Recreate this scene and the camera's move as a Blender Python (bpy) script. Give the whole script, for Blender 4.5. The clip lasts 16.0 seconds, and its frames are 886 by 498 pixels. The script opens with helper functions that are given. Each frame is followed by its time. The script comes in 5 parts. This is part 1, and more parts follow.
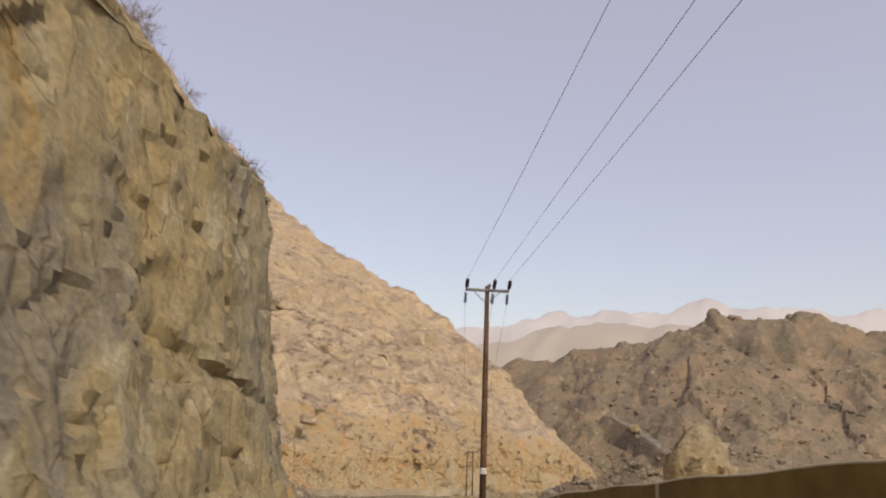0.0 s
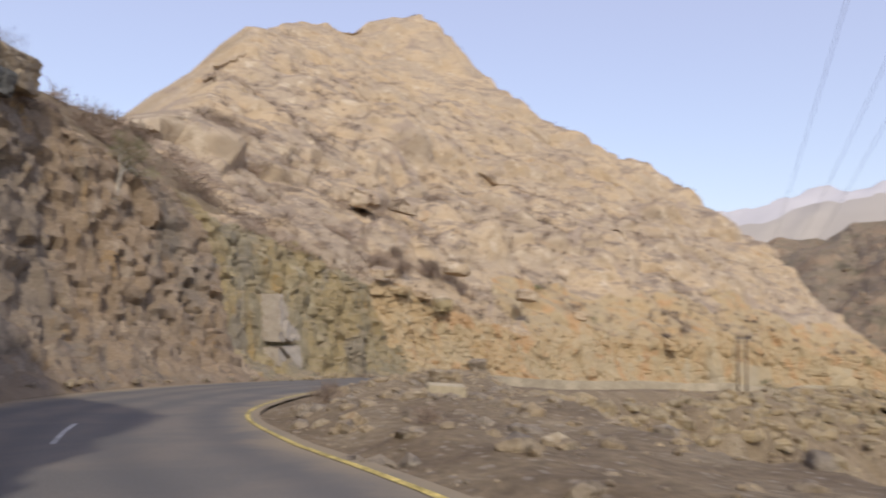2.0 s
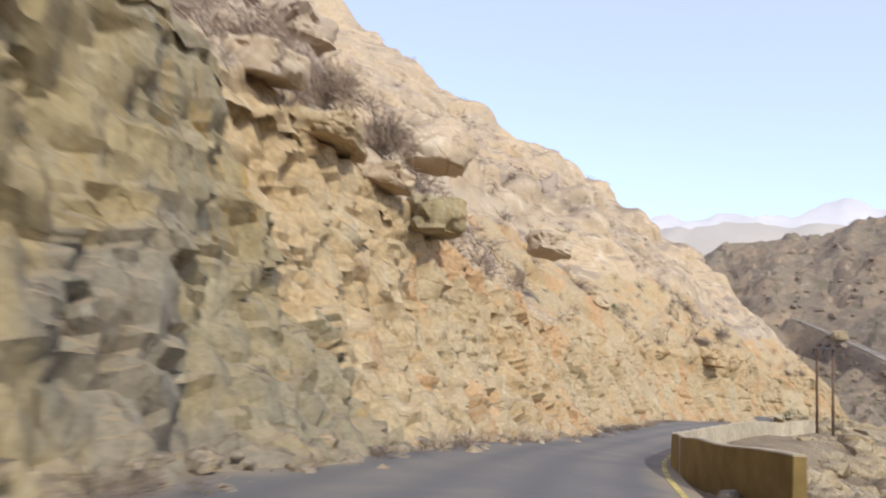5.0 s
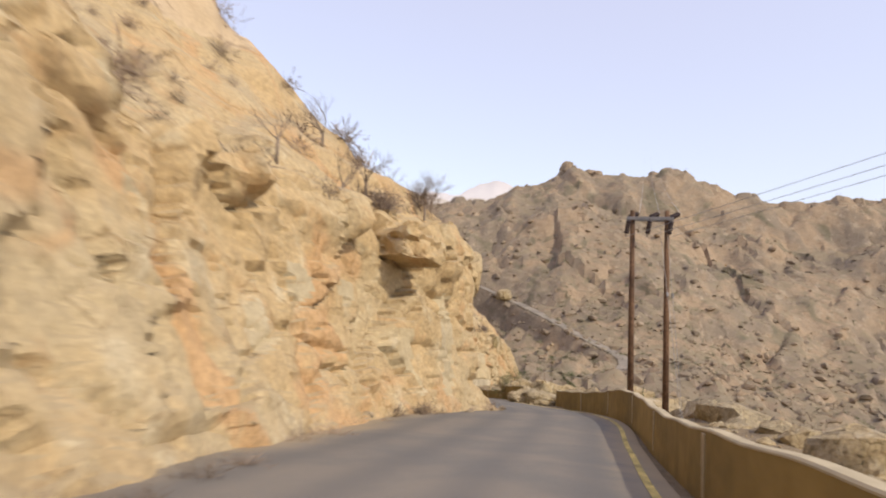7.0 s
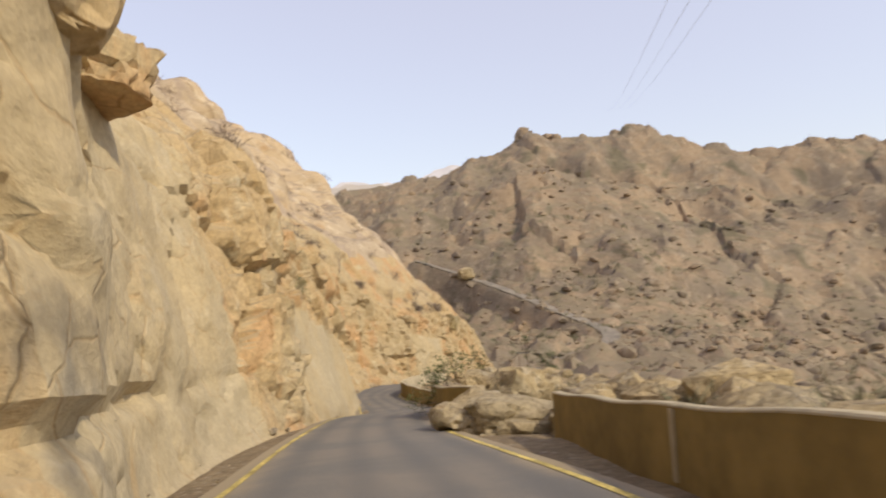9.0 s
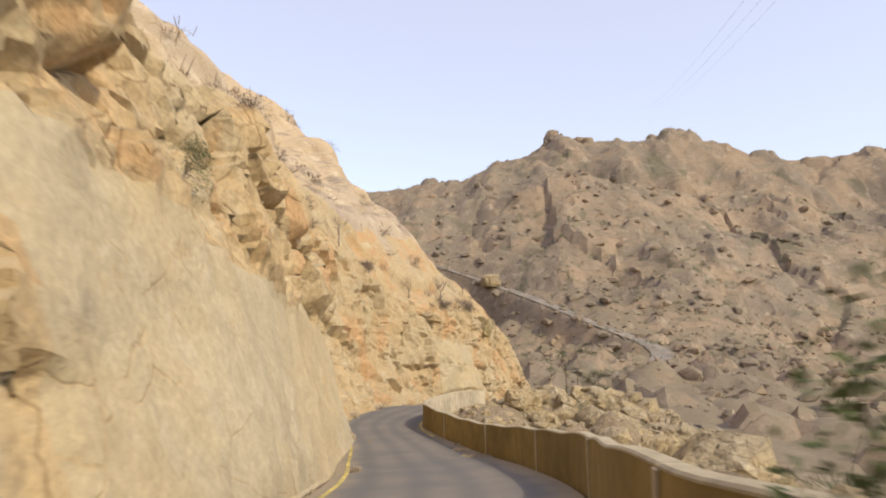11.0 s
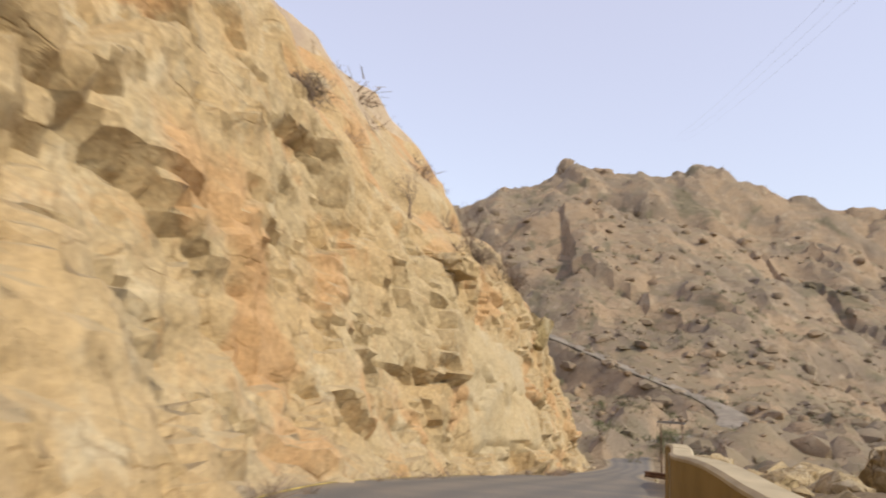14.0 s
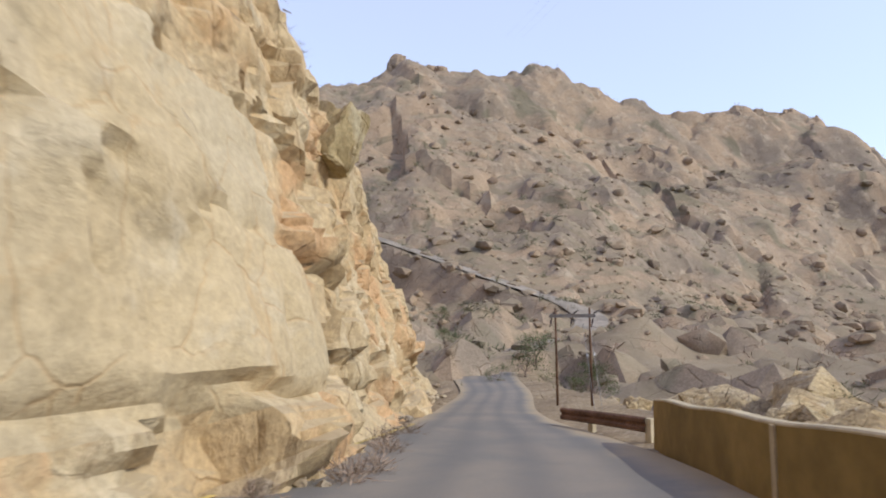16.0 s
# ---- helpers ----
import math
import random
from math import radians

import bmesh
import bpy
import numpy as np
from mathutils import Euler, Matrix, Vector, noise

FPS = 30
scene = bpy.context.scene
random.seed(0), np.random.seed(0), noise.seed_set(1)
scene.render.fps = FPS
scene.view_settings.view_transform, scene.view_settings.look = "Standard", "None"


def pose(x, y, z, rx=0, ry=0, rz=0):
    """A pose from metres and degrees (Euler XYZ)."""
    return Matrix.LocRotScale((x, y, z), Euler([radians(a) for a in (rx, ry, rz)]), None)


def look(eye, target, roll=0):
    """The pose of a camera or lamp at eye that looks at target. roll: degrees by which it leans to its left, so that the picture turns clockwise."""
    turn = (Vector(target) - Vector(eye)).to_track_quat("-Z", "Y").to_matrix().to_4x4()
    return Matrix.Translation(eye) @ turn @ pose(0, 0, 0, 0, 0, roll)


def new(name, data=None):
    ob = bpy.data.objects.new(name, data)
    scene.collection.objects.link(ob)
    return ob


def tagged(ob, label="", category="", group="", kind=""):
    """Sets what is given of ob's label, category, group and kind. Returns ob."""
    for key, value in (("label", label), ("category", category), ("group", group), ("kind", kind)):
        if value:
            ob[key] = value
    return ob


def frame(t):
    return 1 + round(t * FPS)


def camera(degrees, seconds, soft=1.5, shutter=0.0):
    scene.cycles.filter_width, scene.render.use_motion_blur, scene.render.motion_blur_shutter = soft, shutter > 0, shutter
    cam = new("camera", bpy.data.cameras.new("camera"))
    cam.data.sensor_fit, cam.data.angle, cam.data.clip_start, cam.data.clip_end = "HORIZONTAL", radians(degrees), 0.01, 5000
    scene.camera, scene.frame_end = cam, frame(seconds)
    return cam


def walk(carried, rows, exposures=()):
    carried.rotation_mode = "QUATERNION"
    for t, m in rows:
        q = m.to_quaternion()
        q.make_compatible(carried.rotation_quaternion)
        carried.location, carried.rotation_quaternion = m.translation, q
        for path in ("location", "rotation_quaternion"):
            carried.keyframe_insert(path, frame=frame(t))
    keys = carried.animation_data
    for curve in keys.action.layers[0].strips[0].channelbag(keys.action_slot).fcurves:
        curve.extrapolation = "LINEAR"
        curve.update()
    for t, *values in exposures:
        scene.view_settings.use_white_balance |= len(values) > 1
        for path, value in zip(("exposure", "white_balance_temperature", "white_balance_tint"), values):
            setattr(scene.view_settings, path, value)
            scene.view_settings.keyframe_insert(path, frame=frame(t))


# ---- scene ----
cam = camera(67.5, 16.0, soft=1.9, shutter=0.25)
PATH = [
    (0, -0.321, 4.541, 0.370, 103.74, -2.22, 2.21),
    (0.5, -0.674, 10.894, -0.241, 102.13, -4.25, 2.19),
    (1, -1.003, 18.591, -0.992, 97.72, -3.75, 3.49),
    (1.5, -2.100, 25.033, -1.747, 94.82, -2.70, 6.47),
    (2, -3.862, 31.126, -2.515, 94.34, -1.10, 22.15),
    (2.5, -7.830, 35.174, -3.162, 97.46, -0.49, 40.52),
    (3, -13.312, 40.011, -3.814, 99.30, 0.40, 43.29),
    (3.5, -18.107, 46.553, -4.543, 98.63, -0.22, 37.19),
    (4, -22.179, 55.494, -5.407, 98.97, -0.99, 24.71),
    (4.5, -25.038, 64.396, -6.197, 98.58, -0.97, 16.12),
    (5, -26.964, 73.989, -7.081, 96.18, -3.25, 8.73),
    (5.2, -27.362, 78.058, -7.454, 95.33, -3.16, 4.66),
    (6.2, -23.205, 102.529, -10.200, 95.22, -2.18, -9.95),
    (7.3, -14.203, 126.706, -12.393, 95.84, -2.90, -22.75),
    (7.5, -12.724, 129.570, -12.727, 96.06, -2.70, -25.64),
    (7.7, -11.366, 132.096, -13.021, 96.68, -0.44, -28.27),
    (8, -8.844, 135.822, -13.428, 99.11, -0.09, -31.43),
    (8.5, -5.463, 141.461, -13.850, 99.00, 0.08, -29.81),
    (9, -3.770, 145.883, -14.300, 95.01, 3.33, -21.31),
    (9.2, -3.243, 147.549, -14.501, 95.99, 3.42, -17.09),
    (11.3, 3.365, 169.881, -16.723, 96.50, 1.62, -20.48),
    (11.5, 4.271, 172.170, -17.029, 94.36, 1.44, -20.75),
    (12, 6.247, 178.026, -17.927, 92.82, -2.12, -18.43),
    (12.5, 7.828, 183.615, -18.756, 92.90, -0.16, -14.37),
    (13, 9.103, 189.694, -19.446, 96.48, -0.36, -11.33),
    (13.5, 10.508, 195.706, -19.847, 99.55, -1.10, -11.84),
    (14, 12.349, 200.986, -20.014, 101.16, -2.57, -21.78),
    (14.5, 15.663, 206.734, -20.237, 101.16, -1.39, -30.59),
    (15, 19.452, 212.724, -20.669, 97.19, 1.08, -33.06),
    (15.5, 22.345, 217.403, -21.226, 94.80, -0.55, -34.06),
    (16, 25.034, 221.045, -21.832, 94.87, 0.67, -35.72),
]
EXPOSURE = [(0.0, -0.55, 7000, 8), (1.0, -0.43, 6500, 8), (1.5, -0.4, 6300, 7), (2.0, -0.38, 6000, 8), (2.5, -0.15, 5600, 7), (3.0, 0.05, 5300, 7), (3.5, 0.18, 5100, 7), (4.0, 0.18, 4900, 6), (4.5, 0.06, 5500, 5), (5.0, 0.06, 5700, 4), (7.5, 0.0, 6800, 7),
            (8.0, 0.02, 6900, 7), (9.0, -0.12, 6900, 4), (11.5, 0.05, 6300, 4), (12.5, 0.0, 5700, 5), (13.5, 0.0, 6200, 6), (14.5, -0.1, 6900, 1), (15.0, -0.08, 6500, 2), (15.5, -0.06, 6000, 2), (16.0, 0.02, 5700, 4)]
walk(cam, [(t, pose(*p)) for t, *p in PATH], EXPOSURE)

# ---------------------------------------------------------------- world, sun
world = bpy.data.worlds.new("sky")
scene.world = world
world.use_nodes = True
wn, wl = world.node_tree.nodes, world.node_tree.links
sky = wn.new("ShaderNodeTexSky")
sky.sky_type = "NISHITA"
sky.sun_disc = False
SUN_ELEV, SUN_AZ = 40.0, 149.0          # degrees; azimuth clockwise from +y
sky.sun_elevation = radians(SUN_ELEV)
sky.sun_rotation = radians(SUN_AZ)
sky.altitude = 1200
sky.air_density, sky.dust_density, sky.ozone_density = 1.6, 3.2, 3.0
# dust in the air: the blue is veiled by an even pale haze
veil = wn.new("ShaderNodeMix")
veil.data_type, veil.blend_type = "RGBA", "ADD"
veil.inputs[0].default_value = 1.0
veil.inputs[7].default_value = (4.2, 3.58, 4.35, 1)
wl.new(sky.outputs[0], veil.inputs[6])
wl.new(veil.outputs[2], wn["Background"].inputs["Color"])
wn["Background"].inputs["Strength"].default_value = 0.12

sun = new("sun", bpy.data.lights.new("sun", "SUN"))
sun.data.energy, sun.data.angle, sun.data.color = 3.1, radians(1.5), (1.0, 0.88, 0.71)
sun_dir = Vector((math.sin(radians(SUN_AZ)) * math.cos(radians(SUN_ELEV)),
                  math.cos(radians(SUN_AZ)) * math.cos(radians(SUN_ELEV)), math.sin(radians(SUN_ELEV))))
sun.matrix_world = look(sun_dir * 300, (0, 0, 0))


# ---------------------------------------------------------------- materials
def material(name, rough=0.9, metal=0.0):
    m = bpy.data.materials.new(name)
    m.use_nodes = True
    b = m.node_tree.nodes["Principled BSDF"]
    b.inputs["Roughness"].default_value = rough
    b.inputs["Metallic"].default_value = metal
    b.inputs["Specular IOR Level"].default_value = 0.25
    return m, m.node_tree.nodes, m.node_tree.links, b


def coords(n, l, scale=(1, 1, 1)):
    g = n.new("ShaderNodeNewGeometry")
    mp = n.new("ShaderNodeMapping")
    mp.inputs["Scale"].default_value = scale
    l.new(g.outputs["Position"], mp.inputs["Vector"])
    return mp.outputs[0]


def noise_tex(n, l, vec, scale, detail=6.0, rough=0.6, distortion=0.0):
    t = n.new("ShaderNodeTexNoise")
    t.inputs["Scale"].default_value = scale
    t.inputs["Detail"].default_value = detail
    t.inputs["Roughness"].default_value = rough
    t.inputs["Distortion"].default_value = distortion
    l.new(vec, t.inputs["Vector"])
    return t.outputs["Fac"]


def ramp(n, l, fac, stops):
    r = n.new("ShaderNodeValToRGB")
    while len(r.color_ramp.elements) < len(stops):
        r.color_ramp.elements.new(0.5)
    for e, (p, c) in zip(r.color_ramp.elements, stops):
        e.position = p
        e.color = (*c, 1) if len(c) == 3 else c
    l.new(fac, r.inputs[0])
    return r.outputs[0]


def mix(n, l, fac, a, b, mode="MIX"):
    x = n.new("ShaderNodeMix")
    x.data_type, x.blend_type = "RGBA", mode
    for s, v in ((0, fac), (6, a), (7, b)):
        if hasattr(v, "is_output"):
            l.new(v, x.inputs[s])
        else:
            x.inputs[s].default_value = v if s == 0 else (*v, 1)
    return x.outputs[2]


def span(n, l, v, a, b, lo=0.0, hi=1.0):
    m = n.new("ShaderNodeMapRange")
    m.interpolation_type = "SMOOTHSTEP"
    for i, x in enumerate((a, b, lo, hi)):
        m.inputs[i + 1].default_value = x
    l.new(v, m.inputs[0])
    return m.outputs[0]


def bump(n, l, b, height, strength, dist, prev=None):
    x = n.new("ShaderNodeBump")
    x.inputs["Strength"].default_value = strength
    x.inputs["Distance"].default_value = dist
    l.new(height, x.inputs["Height"])
    if prev is not None:
        l.new(prev, x.inputs["Normal"])
    l.new(x.outputs[0], b.inputs["Normal"])
    return x.outputs[0]


def attribute(n, name):
    a = n.new("ShaderNodeAttribute")
    a.attribute_name = name
    return a


def chips(n, l, vec, scale):
    """Broken faces: every cell is a plane with a tilt of its own."""
    vo = n.new("ShaderNodeTexVoronoi")
    vo.inputs["Scale"].default_value = scale
    l.new(vec, vo.inputs["Vector"])
    sc = n.new("ShaderNodeVectorMath")
    sc.operation = "SCALE"
    sc.inputs["Scale"].default_value = scale
    l.new(vec, sc.inputs[0])
    df = n.new("ShaderNodeVectorMath")
    df.operation = "SUBTRACT"
    l.new(sc.outputs[0], df.inputs[0])
    ps = n.new("ShaderNodeVectorMath")
    ps.operation = "SCALE"
    ps.inputs["Scale"].default_value = scale
    l.new(vo.outputs["Position"], ps.inputs[0])
    l.new(ps.outputs[0], df.inputs[1])
    tilt = n.new("ShaderNodeVectorMath")
    tilt.operation = "SUBTRACT"
    l.new(vo.outputs["Color"], tilt.inputs[0])
    tilt.inputs[1].default_value = (0.5, 0.5, 0.5)
    dot = n.new("ShaderNodeVectorMath")
    dot.operation = "DOT_PRODUCT"
    l.new(df.outputs[0], dot.inputs[0])
    l.new(tilt.outputs[0], dot.inputs[1])
    return dot.outputs["Value"]


def rock_material(name, warm, cool, pale, stain, stretch=(1, 1, 1), soil=None, rough_tex=1.0, third=None, crack_dark=0.62, more=0.0):
    """Weathered rock: two ground colours in large fields, pale scars, rusty stains, fine grain and relief."""
    m, n, l, b = material(name, 0.92)
    v = coords(n, l)
    vs = coords(n, l, stretch)
    big = noise_tex(n, l, vs, 0.16, 5, 0.62, 0.6)
    mid = noise_tex(n, l, vs, 0.75, 7, 0.66, 0.4)
    fine = noise_tex(n, l, v, 7.0, 8, 0.7)
    c = mix(n, l, span(n, l, big, 0.40, 0.60), cool, warm)
    c = mix(n, l, span(n, l, mid, 0.52, 0.68), c, pale)
    st = noise_tex(n, l, vs, 0.31, 6, 0.7, 1.2)
    c = mix(n, l, span(n, l, st, 0.58 - more, 0.72 - more, 0, 0.75), c, stain)
    if third:
        patch = noise_tex(n, l, vs, 0.23, 4, 0.55, 0.9)
        c = mix(n, l, span(n, l, patch, 0.57 - more, 0.66 - more, 0, 0.75), c, third)
    vo = n.new("ShaderNodeTexVoronoi")
    vo.feature = "DISTANCE_TO_EDGE"
    vo.inputs["Scale"].default_value = 0.85
    dv = n.new("ShaderNodeVectorMath")
    dv.operation = "MULTIPLY_ADD"
    wob = n.new("ShaderNodeTexNoise")
    wob.inputs["Scale"].default_value = 0.9
    wob.inputs["Detail"].default_value = 5
    l.new(vs, wob.inputs["Vector"])
    l.new(wob.outputs["Color"], dv.inputs[0])
    dv.inputs[1].default_value = (0.42, 0.42, 0.42)
    l.new(vs, dv.inputs[2])
    l.new(dv.outputs[0], vo.inputs["Vector"])
    crack = span(n, l, vo.outputs[0], 0.0, 0.022)
    thin = noise_tex(n, l, v, 0.5, 4)
    cm = n.new("ShaderNodeMath")
    cm.operation = "MAXIMUM"
    l.new(crack, cm.inputs[0])
    l.new(span(n, l, thin, 0.47, 0.56), cm.inputs[1])
    dark = mix(n, l, 1.0, c, (crack_dark, crack_dark * 0.93, crack_dark * 0.85), "MULTIPLY")
    c = mix(n, l, cm.outputs[0], dark, c)
    deep = min(1.0, rough_tex)
    grain = span(n, l, fine, 0.25, 0.75, 1 - 0.28 * deep, 1 + 0.2 * deep)
    c = mix(n, l, 1.0, c, grain, "MULTIPLY")
    if soil:
        # dust and dry earth lie on the gentler parts
        g = n.new("ShaderNodeNewGeometry")
        sep = n.new("ShaderNodeSeparateXYZ")
        l.new(g.outputs["True Normal"], sep.inputs[0])
        add = n.new("ShaderNodeMath")
        add.operation = "MULTIPLY_ADD"
        l.new(mid, add.inputs[0])
        add.inputs[1].default_value = 0.5
        l.new(sep.outputs[2], add.inputs[2])
        c = mix(n, l, span(n, l, add.outputs[0], 0.88, 1.08, 0, 0.85), c, soil)
    l.new(c, b.inputs["Base Color"])
    x = bump(n, l, b, mid, 0.6 * rough_tex, 0.40)
    x = bump(n, l, b, chips(n, l, dv.outputs[0], 1.9), 0.8 * rough_tex, 0.28, x)
    x = bump(n, l, b, chips(n, l, dv.outputs[0], 5.2), 0.6 * rough_tex, 0.09, x)
    x = bump(n, l, b, cm.outputs[0], 0.6 * rough_tex, 0.08 if crack_dark < 0.7 else 0.04, x)
    bump(n, l, b, fine, 0.55 * rough_tex, 0.05, x)
    return m


def plain(name, colour, rough=0.85, metal=0.0, var=0.25, scale=6.0, bumps=0.2):
    m, n, l, b = material(name, rough, metal)
    v = coords(n, l)
    f = noise_tex(n, l, v, scale, 6, 0.65)
    g = noise_tex(n, l, v, scale * 0.12, 4, 0.6)
    c = mix(n, l, 1.0, colour, span(n, l, f, 0.25, 0.75, 1 - var, 1 + var), "MULTIPLY")
    c = mix(n, l, 1.0, c, span(n, l, g, 0.3, 0.7, 1 - var, 1 + var), "MULTIPLY")
    l.new(c, b.inputs["Base Color"])
    if bumps:
        bump(n, l, b, f, bumps, 0.02)
    return m


M_CLIFF_GREY = rock_material("layered_rock", (0.345, 0.265, 0.135), (0.28, 0.235, 0.15), (0.42, 0.355, 0.23), (0.40, 0.235, 0.06),
                             (1, 1, 0.4), (0.31, 0.24, 0.15), 1.0, (0.225, 0.195, 0.15), 0.76, 0.03)
M_BROWN = rock_material("shattered_brown_rock", (0.30, 0.22, 0.145), (0.24, 0.19, 0.14), (0.40, 0.315, 0.225), (0.37, 0.235, 0.10),
                        (1, 1, 0.4), (0.25, 0.185, 0.12), 1.0, (0.185, 0.155, 0.12), 0.76, 0.03)
M_CLIFF_WARM = rock_material("sandy_granite", (0.475, 0.34, 0.18), (0.455, 0.35, 0.205), (0.515, 0.415, 0.265), (0.465, 0.29, 0.135),
                             (1, 1, 0.8), (0.39, 0.30, 0.18), 0.9, (0.50, 0.30, 0.145), 0.72, 0.03)
M_SLOPE = rock_material("weathered_slope_rock", (0.50, 0.375, 0.235), (0.43, 0.335, 0.23), (0.58, 0.47, 0.335), (0.42, 0.27, 0.14),
                        (0.4, 0.4, 0.55), (0.27, 0.205, 0.145), 0.5, (0.35, 0.27, 0.205), 0.66)
M_SLAB = rock_material("smooth_cut_face", (0.465, 0.36, 0.21), (0.44, 0.355, 0.225), (0.485, 0.395, 0.26), (0.46, 0.315, 0.155),
                       (0.8, 0.8, 0.8), None, 0.6, None, 0.95)
M_FAR = rock_material("mountain_rock", (0.33, 0.24, 0.157), (0.235, 0.185, 0.135), (0.37, 0.295, 0.21), (0.19, 0.15, 0.11),
                      (0.35, 0.35, 0.35), (0.225, 0.178, 0.115), 1.0, (0.15, 0.132, 0.085))
M_PALE = rock_material("fresh_pale_rock", (0.45, 0.385, 0.30), (0.42, 0.355, 0.28), (0.48, 0.415, 0.33), (0.36, 0.29, 0.2), (2, 2, 2), None, 0.5, None, 0.84)
M_DARK = rock_material("dark_grey_rock", (0.135, 0.13, 0.12), (0.105, 0.11, 0.115), (0.20, 0.185, 0.16), (0.17, 0.12, 0.07), (1.6, 1.6, 1.6))
M_BOULDER = rock_material("boulder_granite", (0.44, 0.33, 0.18), (0.38, 0.30, 0.185), (0.50, 0.41, 0.28), (0.34, 0.22, 0.10), (2, 2, 2))
M_RUBBLE = rock_material("rubble_stone", (0.44, 0.335, 0.205), (0.32, 0.26, 0.19), (0.52, 0.43, 0.30), (0.33, 0.22, 0.12), (2.5, 2.5, 2.5))
M_WALL = plain("painted_concrete", (0.235, 0.158, 0.052), 0.85, 0, 0.2, 1.6, 0.15)
M_CAP = plain("bare_concrete", (0.43, 0.355, 0.235), 0.9, 0, 0.15, 5, 0.2)
M_BARE = plain("weathered_bare_concrete", (0.46, 0.38, 0.26), 0.9, 0, 0.2, 2.2, 0.25)
M_YELLOW = plain("yellow_road_paint", (0.50, 0.385, 0.12), 0.7, 0, 0.4, 9, 0.1)
M_WHITE = plain("worn_white_paint", (0.52, 0.50, 0.46), 0.75, 0, 0.35, 6, 0.1)
M_WOOD = plain("creosoted_wood", (0.115, 0.065, 0.038), 0.8, 0, 0.35, 8, 0.3)
M_STEEL = plain("galvanised_steel", (0.22, 0.21, 0.21), 0.5, 0.7, 0.15, 10, 0.05)
M_INSUL = plain("dark_glazed_porcelain", (0.05, 0.035, 0.035), 0.25, 0, 0.1, 10, 0)
M_WIRE = plain("weathered_aluminium_wire", (0.25, 0.24, 0.25), 0.5, 0.4, 0.05, 5, 0)
M_PLATE = plain("white_enamel", (0.75, 0.75, 0.72), 0.4, 0, 0.05, 5, 0)
M_TWIG = plain("dry_twig", (0.21, 0.16, 0.125), 0.9, 0, 0.3, 3, 0)
M_BARK = plain("pale_bark", (0.42, 0.37, 0.29), 0.9, 0, 0.3, 6, 0.2)
M_LEAF = plain("dull_green_leaf", (0.085, 0.105, 0.04), 0.8, 0, 0.35, 3, 0)
M_OLIVE = plain("yellow_olive_leaf", (0.21, 0.20, 0.085), 0.8, 0, 0.3, 3, 0)
M_SAGE = plain("grey_green_shrub", (0.15, 0.145, 0.085), 0.9, 0, 0.35, 1.5, 0)
M_DRYLEAF = plain("dry_brush", (0.27, 0.20, 0.145), 0.9, 0, 0.35, 1.5, 0)
M_BLUE = plain("blue_plastic", (0.05, 0.25, 0.5), 0.4, 0, 0.1, 8, 0)
M_RUST = plain("rusty_steel", (0.16, 0.09, 0.06), 0.8, 0.3, 0.3, 12, 0.2)


def asphalt_material():
    m, n, l, b = material("worn_asphalt", 0.82)
    v = coords(n, l)
    fine = noise_tex(n, l, v, 30, 6, 0.75)
    patch = noise_tex(n, l, v, 0.35, 5, 0.6, 0.5)
    across = attribute(n, "across").outputs["Fac"]
    c = ramp(n, l, fine, [(0.25, (0.12, 0.109, 0.096)), (0.75, (0.21, 0.192, 0.17))])
    c = mix(n, l, span(n, l, patch, 0.35, 0.65, 0.0, 0.5), c, (0.26, 0.215, 0.165))
    # two darker wheel tracks in each lane, dust along both edges
    for at in (0.20, 0.42, 0.62, 0.84):
        d = n.new("ShaderNodeMath")
        d.operation = "SUBTRACT"
        l.new(across, d.inputs[0])
        d.inputs[1].default_value = at
        ab = n.new("ShaderNodeMath")
        ab.operation = "ABSOLUTE"
        l.new(d.outputs[0], ab.inputs[0])
        c = mix(n, l, span(n, l, ab.outputs[0], 0.0, 0.085, 0.42, 0.0), c, (0.10, 0.098, 0.098))
    d = n.new("ShaderNodeMath")
    d.operation = "SUBTRACT"
    l.new(across, d.inputs[0])
    d.inputs[1].default_value = 0.5
    ab = n.new("ShaderNodeMath")
    ab.operation = "ABSOLUTE"
    l.new(d.outputs[0], ab.inputs[0])
    ad = n.new("ShaderNodeMath")
    ad.operation = "MULTIPLY_ADD"
    l.new(patch, ad.inputs[0])
    ad.inputs[1].default_value = 0.22
    l.new(ab.outputs[0], ad.inputs[2])
    c = mix(n, l, span(n, l, ad.outputs[0], 0.46, 0.62, 0, 0.9), c, (0.34, 0.265, 0.165))
    l.new(c, b.inputs["Base Color"])
    bump(n, l, b, fine, 0.25, 0.01)
    return m


M_ROAD = asphalt_material()
M_FARROAD = plain("dusty_asphalt", (0.23, 0.195, 0.155), 0.9, 0, 0.2, 1.5, 0.1)


